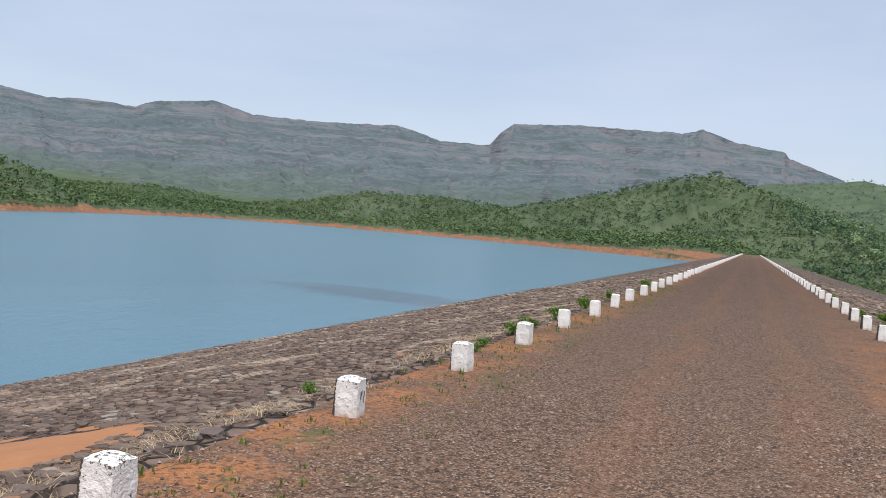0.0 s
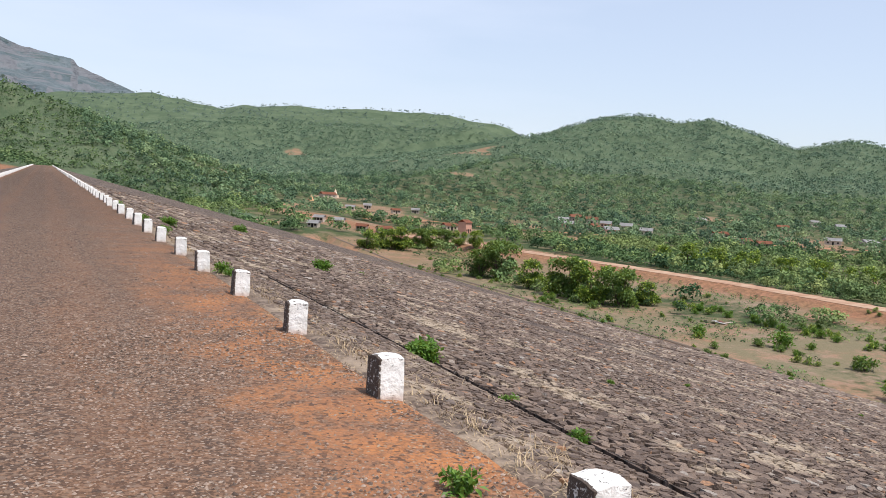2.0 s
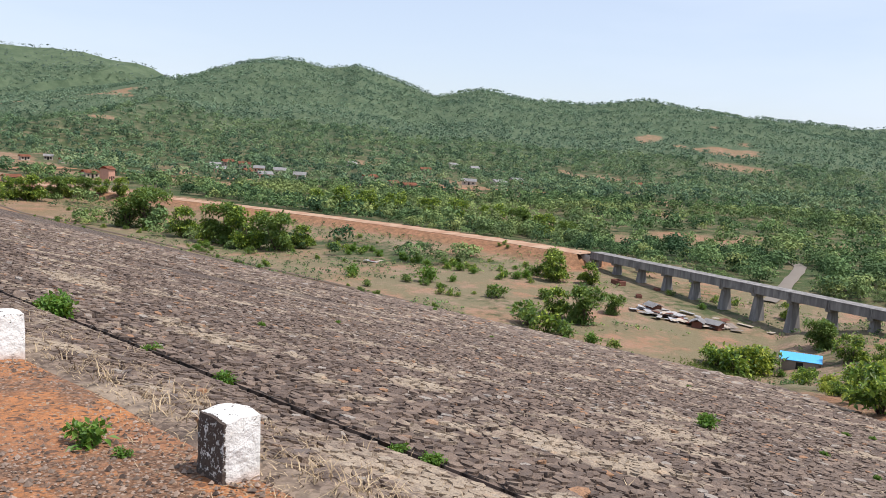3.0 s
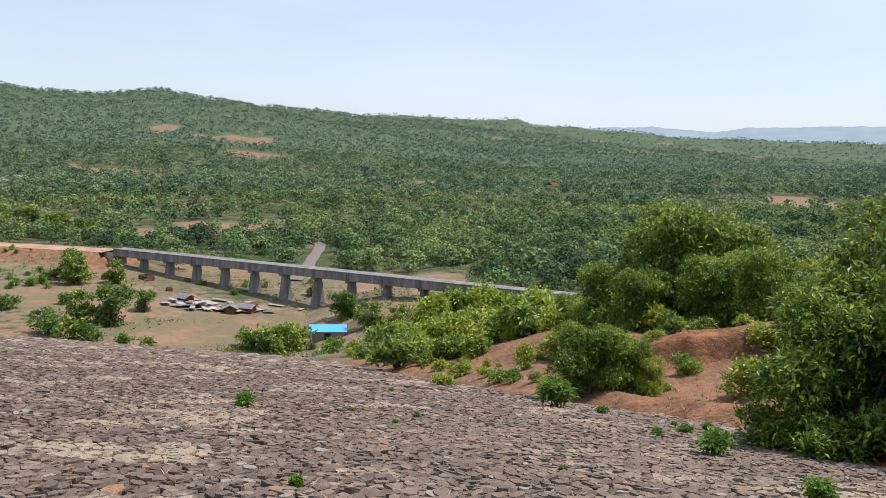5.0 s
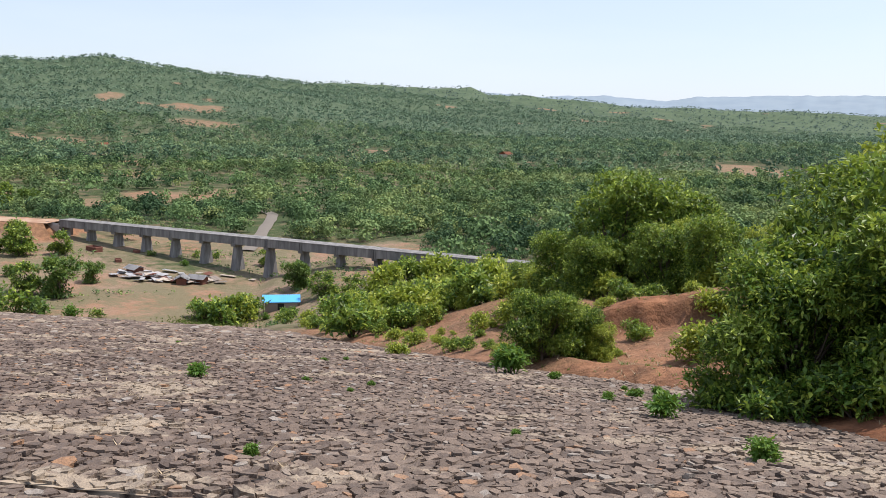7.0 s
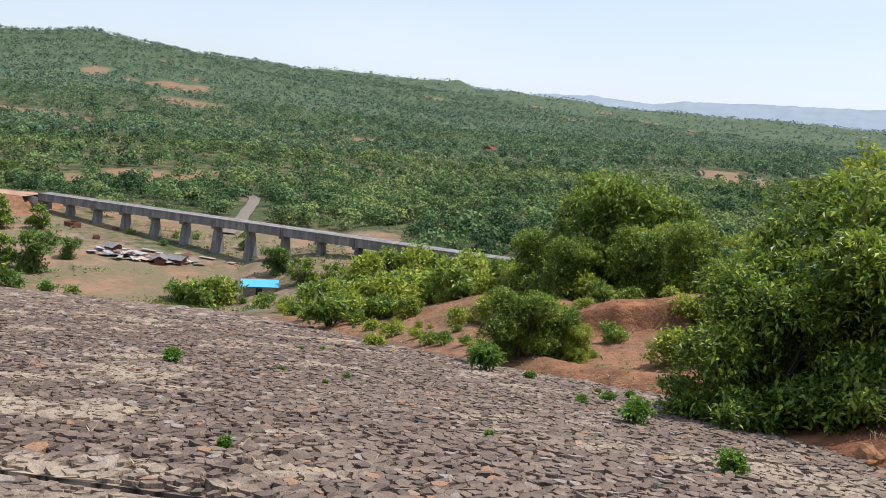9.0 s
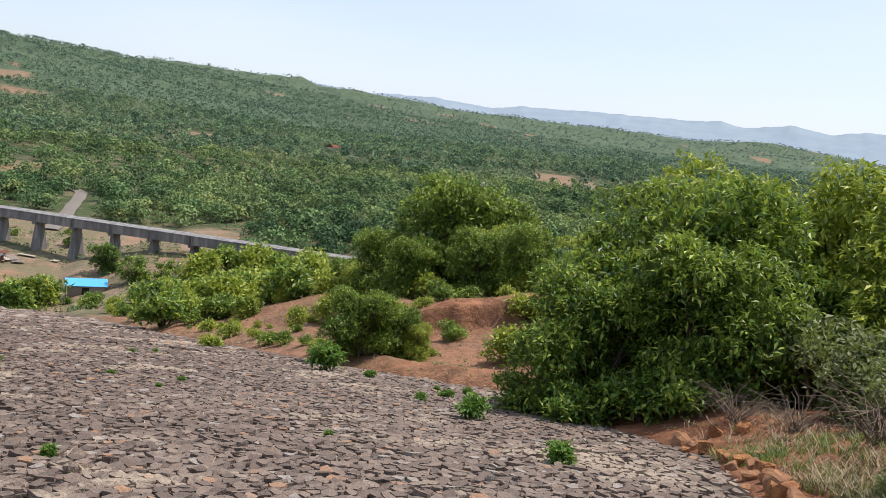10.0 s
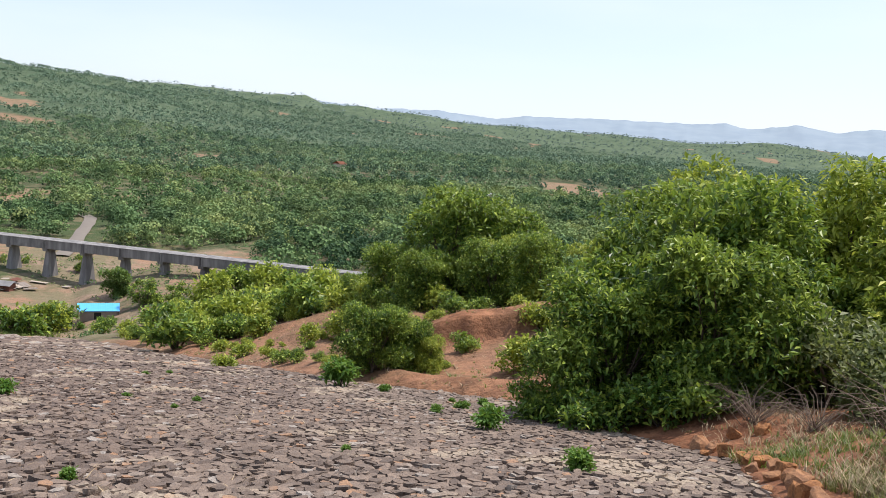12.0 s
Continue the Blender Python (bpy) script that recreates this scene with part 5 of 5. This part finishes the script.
y, x = 2.2 + 24 * gr.uniform(0, 1, 4200) ** 1.6, gr.normal(2.45, 0.55, 4200)
grass("straw_litter", "flattened straw on the red verge", x, y, gr.uniform(0.01, 0.032, 4200), 3, straw_mat, 3, 0.004, 3.8)
y, x = gr.uniform(4, 40, 500), gr.normal(-3.2, 0.4, 500)
grass("verge_grass", "sparse green grass on the verge", x, y, gr.uniform(0.03, 0.09, 500), 6, grass_mat, 4, 0.008)
for k, (cx, cy, n, s, mat) in enumerate(((11.5, -6.0, 90, 0.9, straw_mat), (14.0, -6.2, 110, 1.0, straw_mat), (10.0, -6.0, 90, 0.9, grass_mat), (16, -5.8, 90, 1.1, grass_mat), (8.6, -6.6, 110, 1.2, straw_mat),
                                         (8.2, -5.1, 130, 0.6, straw_mat), (7.4, -5.2, 150, 0.7, straw_mat), (7.6, -4.7, 220, 0.6, olive_mat), (8.0, -5.3, 130, 0.7, olive_mat), (6.6, -5.2, 260, 0.6, olive_mat), (11.0, -5.4, 160, 0.8, grass_mat))):
    grass("bank_grass", "long dry grass on the red bank" if mat is straw_mat else "green grass on the red bank", cx + gr.normal(0, s, n), np.minimum(cy + gr.normal(0, s * 0.7, n), -4.55 - 0.08 * gr.uniform(0, 3, n) - 0.3 * (cx > 9.5)), gr.uniform(0.05, 0.2, n), 9, mat, 10 + k, 0.007, 1.1)


x, y = 119 + gr.normal(0, 3.0, 1500), 53 + gr.normal(0, 2.6, 1500)
grass("meadow_patch", "bright green grass on the valley floor", x, y, gr.uniform(0.15, 0.35, 1500), 6, grass_mat, 30, 0.04, 0.8)
for x, y, h in ((126.5, 44.6, 1.7), (125.5, 47.6, 1.5), (127.8, 50.4, 1.9), (124.8, 42.6, 1.8), (129.5, 52.5, 2.2), (133.5, 53.0, 2.6)):
    put(low[2], x, y, h, tr.uniform(0, 360))
x, y = gr.uniform(24, 66, 2600), gr.uniform(-12, 18, 2600)
k = (y < np.interp(x, BANK_X, BANK_Y) - 0.4) & (waves(x, y, 5, 66, 3) > -0.1)
grass("spur_grass", "short olive grass on the red earth spur", x[k], y[k], gr.uniform(0.05, 0.15, int(k.sum())), 7, grass_mat, 31, 0.014, 1.5)
x, y = gr.uniform(24, 66, 1800), gr.uniform(-12, 18, 1800)
k = y < np.interp(x, BANK_X, BANK_Y) - 0.2
grass("spur_straw", "dry grass on the red earth spur", x[k], y[k], gr.uniform(0.05, 0.16, int(k.sum())), 6, straw_mat, 32, 0.012, 1.8)


def dead_brush(seed):
    """Bare bent twigs fanning from one root."""
    rg = np.random.RandomState(seed)
    vs, fs = [], []
    for k in range(46):
        a, l = rg.uniform(0, 6.28), rg.uniform(0.5, 1.3)
        d = np.array((math.cos(a), math.sin(a), 0.0))
        r0 = rg.normal(0, 0.1, 3) * (1, 1, 0)
        v, q = tube([(r0, 0.009), (r0 + d * l * 0.45 + (0, 0, l * 0.45), 0.006), (r0 + d * l * 0.95 + (0, 0, l * rg.uniform(0.3, 0.7)), 0.002)], 3)
        fs += [tuple(i + len(vs) for i in x) for x in q]
        vs += v
    ob = new("dead_brush", sheet("dead_brush", vs, fs, dead_mat))
    return tagged(ob, "bare grey-brown brushwood on the red bank", "brushwood", kind="stuff")


brush = dead_brush(5)
for x, y, s in ((13.6, -5.9, 0.9), (12.4, -6.3, 0.8), (14.6, -6.0, 0.8), (9.6, -5.9, 0.9), (11.0, -7.0, 1.0), (9.0, -6.8, 0.8), (8.2, -5.9, 0.8)):
    put(brush, x, y, s, tr.uniform(0, 360), 0.02)
grey = [bush("thorn_bush", "grey-green thorny bush on the red bank", 1.0, 440 + k, leaf_grey, 1100, 0.065, "bush", 1.0) for k in range(2)]
for x, y, s in ((15.4, -8.0, 2.6), (13.2, -8.4, 2.4), (11.6, -8.6, 2.2), (10.0, -8.0, 1.9), (9.0, -7.6, 1.6), (12.8, -10.2, 2.8), (10.6, -9.8, 2.4), (17.2, -8.2, 2.6), (8.4, -8.2, 1.7), (7.6, -7.0, 1.4), (11.2, -7.4, 1.3), (7.0, -6.4, 1.0), (7.5, -5.0, 0.5), (7.0, -5.4, 0.6), (8.1, -5.7, 0.9), (9.3, -7.0, 1.5), (7.7, -6.2, 1.2), (12.0, -7.6, 1.5), (13.6, -7.6, 1.7)):
    put(tr.choice(grey), x, y, s, tr.uniform(0, 360), 0.1)

lat = Nodes("laterite", 0.9, 0.25)
lat_c = lat.mix(lat.ramp(lat.noise(9, 5, 0.7), 0.35, 0.65), (0.17, 0.07, 0.03), (0.42, 0.19, 0.075))
lat.bump(lat.noise(25, 5, 0.7), 0.9, 0.03)
laterite_mat = lat.done(lat.mix(lat.ramp(lat.each(), 0.5, 1, 0, 0.4), lat_c, (0.36, 0.22, 0.14)))


def rock_mesh(seed):
    bm = bmesh.new()
    bmesh.ops.create_icosphere(bm, subdivisions=2, radius=1)
    for v in bm.verts:
        n = noise.noise_vector(v.co * 0.9 + Vector((seed * 7.3, 1, 0)))
        v.co = Vector((max(-0.8, min(0.78, v.co.x)), max(-0.78, min(0.8, v.co.y)), max(-0.65, min(0.6, v.co.z * 0.9)))) + n * 0.36
    me = bpy.data.meshes.new("laterite_rock")
    bm.to_mesh(me)
    bm.free()
    me.materials.append(laterite_mat)
    return me


rocks = [rock_mesh(k) for k in range(5)]
EDGE_ROCKS = [(13.0, -4.85, 0.24), (12.7, -4.95, 0.15), (12.3, -5.0, 0.2), (12.45, -4.75, 0.12), (13.1, -5.4, 0.17), (12.9, -5.75, 0.18), (11.7, -5.0, 0.14), (11.3, -4.95, 0.18), (10.8, -4.9, 0.17), (10.6, -4.7, 0.13),
              (10.2, -4.8, 0.16), (9.8, -4.75, 0.19), (9.7, -4.55, 0.14), (9.3, -4.6, 0.17), (8.9, -4.5, 0.2), (8.6, -4.35, 0.15), (8.3, -4.3, 0.2), (11.0, -5.2, 0.12), (9.1, -4.25, 0.09), (12.0, -5.25, 0.1), (7.9, -4.25, 0.17)]
for x, y, s in EDGE_ROCKS:
    ob = new("laterite_rock", tr.choice(rocks))
    tagged(ob, "rough orange-brown laterite rock edging the stone slope", "rock", "laterite rocks along the edge")
    ob.matrix_world = pose(x, y, float(surface(np.array([x]), np.array([y]))[0]) + s * 0.3, tr.uniform(-20, 20), tr.uniform(-20, 20), tr.uniform(0, 360)) @ Matrix.Diagonal((s * 0.8, s * 0.7, s * 0.8, 1))

edge_mat = plain("edge_stone", (0.15, 0.12, 0.105), 0.92, 0.45, 7.0, 0.8)
edge_meshes = []
for k in range(4):
    me = rocks[k].copy()
    me.materials.clear()
    me.materials.append(edge_mat)
    edge_meshes.append(me)
for k in range(150):
    left = k < 90
    y = 1.5 + 40 * tr.random() ** 1.4
    x = (-4.3 + tr.gauss(0, 0.16)) if left else (3.5 + abs(tr.gauss(0, 0.22)))
    s = tr.uniform(0.05, 0.12) if left else tr.uniform(0.03, 0.085)
    ob = new("edge_stone", tr.choice(edge_meshes))
    tagged(ob, "rough dark stone bedded in the crest edge", "stone", "rough stones along the crest edge")
    ob.matrix_world = pose(x, y, float(slope_z(np.array(x))) + (s * 0.12 if left else 0.035), tr.uniform(-12, 12), tr.uniform(-12, 12), tr.uniform(0, 360)) @ Matrix.Diagonal((s * 1.3, s, s * 0.5, 1))

# red earth ramp against the upstream edge
xs, yy = np.linspace(-8.6, -5.0, 20), np.linspace(3.0, 8.2, 30)
XX, YY = np.meshgrid(xs, yy, indexing="ij")
hump = np.clip(1 - ((XX + 6.9) / 1.7) ** 2 - ((YY - 5.4) / 2.5) ** 2 + waves(XX, YY, 1.1, 9, 4) * 1.1, -0.8, 1)
ramp = new("earth_ramp", sheet("earth_ramp", np.stack([XX, YY, slope_z(XX) + 0.10 * hump - 0.005], -1).reshape(-1, 3), grid_faces(20, 30), plain("orange_earth", (0.36, 0.17, 0.08), 0.95, 0.3, 1.5)))
tagged(ramp, "bare orange earth washed onto the stone slope", "soil patch", kind="structure")

# ---- loose gravel on the road ----
pebble = Nodes("pebbles", 0.9, 0.25)
pebble_mat = pebble.done(pebble.mix(pebble.island(), (0.06, 0.042, 0.033), (0.36, 0.27, 0.21)))
n = 26000
x, y = gr.uniform(-3.9, 3.3, n), 1.5 + 26 * gr.uniform(0, 1, n) ** 1.6
x[:9000], y[:9000] = gr.uniform(0.6, 3.25, 9000), 1.6 + 9 * gr.uniform(0, 1, 9000) ** 1.3
s = gr.uniform(0.004, 0.012, n) + 0.014 * gr.uniform(0, 1, n) ** 5
oct_v = np.array([(1, 0, 0), (0, 1, 0), (-1, 0, 0), (0, -1, 0), (0, 0, 0.8)])
v = oct_v[None] * (s[:, None, None] * gr.uniform(0.7, 1.3, (n, 5, 3))) + np.stack([x, y, 0.022 - 0.0025 * x ** 2 - 0.1 * sm(x, 2.9, 3.35) - 0.12 * sm(-x, 3.75, 4.15)], -1)[:, None]
tri = np.array([(0, 1, 4), (1, 2, 4), (2, 3, 4), (3, 0, 4)])
loose = new("gravel", sheet("gravel", v.reshape(-1, 3), (tri[None] + (np.arange(n) * 5)[:, None, None]).reshape(-1, 3), pebble_mat, False))
tagged(loose, "loose grey and brown gravel on the road", "gravel", kind="stuff")


# ---- pitching stones ----
def stone_material(name, pick):
    m = Nodes(name, 0.88, 0.3)
    i = m.island() if pick == "island" else m.each()
    c = m.mix(i, (0.08, 0.055, 0.043), (0.25, 0.182, 0.138))
    c = m.mix(m.ramp(i, 0.94, 0.98), c, (0.33, 0.29, 0.25))
    odd = m.math("FRACT", m.math("MULTIPLY", i, 37.7))
    c = m.mix(m.ramp(odd, 0.972, 0.98), c, (0.34, 0.185, 0.10))
    c = m.mix(m.ramp(m.noise(0.42, 6, 0.72), 0.53, 0.60, 0, 0.8), c, (0.43, 0.345, 0.25))
    c = m.mix(m.ramp(m.noise(14, 4), 0.4, 0.75, 0, 0.45), c, (0.12, 0.10, 0.092))
    # stones mix slightly paler towards the near end of the dam
    mottled = m.math("ADD", m.axis(1), m.math("MULTIPLY", m.noise(0.3, 4), 6))
    c = m.mix(m.ramp(mottled, 10, 2, 0, 0.16), c, (0.33, 0.264, 0.206))
    c = m.mix(m.ramp(m.noise(55, 4, 0.7), 0.45, 0.7, 0, 0.5), c, (0.06, 0.045, 0.038))
    m.bump(m.math("ADD", m.noise(22, 4, 0.65), m.math("MULTIPLY", m.noise(8, 3), 1.5)), 0.9, 0.03)
    return m.done(c)


HEX = np.arange(6) * math.pi / 3
STONE_QUADS = np.array([(k, (k + 1) % 6, (k + 1) % 6 + 6, k + 6) for k in range(6)] + [(6, 7, 8, 9), (6, 9, 10, 11)])


MIRROR = [0, 5, 4, 3, 2, 1, 6, 11, 10, 9, 8, 7]


def stone_shape(rg, n, size, bold=1.0):
    """Broken stones: a wide foot ring and a smaller, uneven, tilted top ring."""
    a = HEX[None] + rg.uniform(-0.36, 0.36, (n, 6))
    r = size * 0.5 * rg.uniform(0.78, 1.25, (n, 6))
    long = rg.uniform(0.95, 1.5, (n, 1))
    turn = rg.uniform(0, math.pi, (n, 1))
    qx, qy = np.cos(a) * r * long, np.sin(a) * r
    px, py = qx * np.cos(turn) - qy * np.sin(turn), qx * np.sin(turn) + qy * np.cos(turn)
    top = rg.uniform(0.80, 0.96, (n, 6))
    h = bold * rg.uniform(0.13, 0.36, (n, 1)) * size + rg.uniform(-0.03, 0.03, (n, 6)) * bold * size
    tilt = rg.normal(0, 0.12, (n, 2)) * bold + np.array((0.11, 0))
    foot = np.stack([px, py, np.full_like(px, -0.05)], -1)
    head = np.stack([px * top, py * top, h + px * tilt[:, :1] + py * tilt[:, 1:]], -1)
    return np.concatenate([foot, head], 1)


def stone_spots(rg, x0, x1, y0, y1, gap):
    gx = gap * 1.15
    nx, ny = int((x1 - x0) / gx), int((y1 - y0) / gap)
    i, j = np.meshgrid(np.arange(nx), np.arange(ny), indexing="ij")
    x = x0 + (i + 0.5 + rg.uniform(-0.33, 0.33, i.shape)) * gx
    y = y0 + (j + 0.5 * (i % 2) + rg.uniform(-0.33, 0.33, i.shape)) * gap
    return x.ravel(), y.ravel()


def lay(rg, x, y, size, bold=1.0):
    v = stone_shape(rg, len(x), size, bold)
    v[..., 0] *= np.where(x > 0, 1, -1)[:, None]
    v = np.where((x > 0)[:, None, None], v, v[:, MIRROR])
    tilt = np.where(x > GROOVE_X, SLOPE, np.where(x > 0, 0.31, -UP_SLOPE))[:, None]
    v[..., 2] -= v[..., 0] * tilt
    return v + np.stack([x, y, slope_z(x)], -1)[:, None]


sr = np.random.RandomState(77)
stone_mat = stone_material("pitching_stone", "island")
BLOCK = (5.75, 7.6, -0.2, 2.0)
for name, x0, x1, y0, y1, gap in (("pitching_downstream", GROOVE_X + 0.2, 20, -5, 24, 0.118), ("pitching_downstream", 20, 32, -5, 34, 0.165), ("pitching_downstream", GROOVE_X + 0.2, 20, 24, 40, 0.175),
                                  ("pitching_downstream", 32, 58, 3, 60, 0.28), ("pitching_downstream", GROOVE_X + 0.2, 32, 40, 66, 0.27), ("pitching_low", 58, 104, 18, 110, 0.75), ("pitching_low", GROOVE_X + 0.2, 58, 66, 112, 0.6),
                                  ("pitching_verge", 3.3, GROOVE_X - 0.2, 0.5, 20, 0.09), ("pitching_verge", 3.5, GROOVE_X - 0.2, 20, 60, 0.2), ("pitching_upstream", -20.6, UP_X + 0.1, 2.5, 26, 0.14), ("pitching_upstream", -20.6, UP_X + 0.1, 26, 50, 0.2),
                                  ("pitching_upstream", -20.6, UP_X + 0.1, 50, 90, 0.36)):
    x, y = stone_spots(sr, x0, x1, y0, y1, gap)
    keep = y > np.interp(x, BANK_X, BANK_Y) + sr.uniform(-0.2, 0.25, len(x))
    keep &= ~((x > BLOCK[0]) & (x < BLOCK[1]) & (y > BLOCK[2]) & (y < BLOCK[3]))
    keep &= ((x + 6.9) / 1.6) ** 2 + ((y - 5.4) / 2.4) ** 2 > 1
    keep &= sr.uniform(0, 1, len(x)) > (0.2 if name == "pitching_verge" else 0.015)
    v = lay(sr, x[keep], y[keep], gap * 1.06 * sr.uniform(0.75, 1.3, (int(keep.sum()), 1)), 0.6 if name != "pitching_downstream" else 0.88)
    if name == "pitching_verge":
        v[..., 2] += 0.045
    n = len(v)
    me = sheet(name, v.reshape(-1, 3), (STONE_QUADS[None] + (np.arange(n) * 12)[:, None, None]).reshape(-1, 4), stone_mat, False)
    ob = new("stone_pitching", me)
    ob.parent = dam
    tagged(ob, "grey-brown broken stones laid flat", kind="stuff")
x, y = stone_spots(sr, GROOVE_X + 0.25, 20, -4, 20, 0.17)
keep = (sr.uniform(0, 1, len(x)) < 0.42) & (y > np.interp(x, BANK_X, BANK_Y))
v = lay(sr, x[keep], y[keep], 0.11 * sr.uniform(0.6, 1.4, (int(keep.sum()), 1))) + np.array((0, 0, 0.012))
ob = new("chip_stones", sheet("chip_stones", v.reshape(-1, 3), (STONE_QUADS[None] + (np.arange(len(v)) * 12)[:, None, None]).reshape(-1, 4), stone_mat, False))
ob.parent = dam
tagged(ob, "small stone chips wedged between pitching stones", kind="stuff")
single_mat = stone_material("pitching_stone_single", "each")
shapes = []
for k in range(14):
    v = stone_shape(sr, 1, np.array([[0.125]]))[0]
    v[:, 2] -= v[:, 0] * SLOPE
    shapes.append(sheet("stone", v, STONE_QUADS, single_mat, False))
x, y = stone_spots(sr, *BLOCK, 0.118)
for k in range(len(x)):
    if y[k] > np.interp(x[k], BANK_X, BANK_Y):
        ob = new("stone", shapes[sr.randint(14)])
        ob.parent = dam
        ob.location = (x[k], y[k], float(slope_z(x[k])))
        ob.scale = (sr.uniform(0.85, 1.2),) * 2 + (1,)
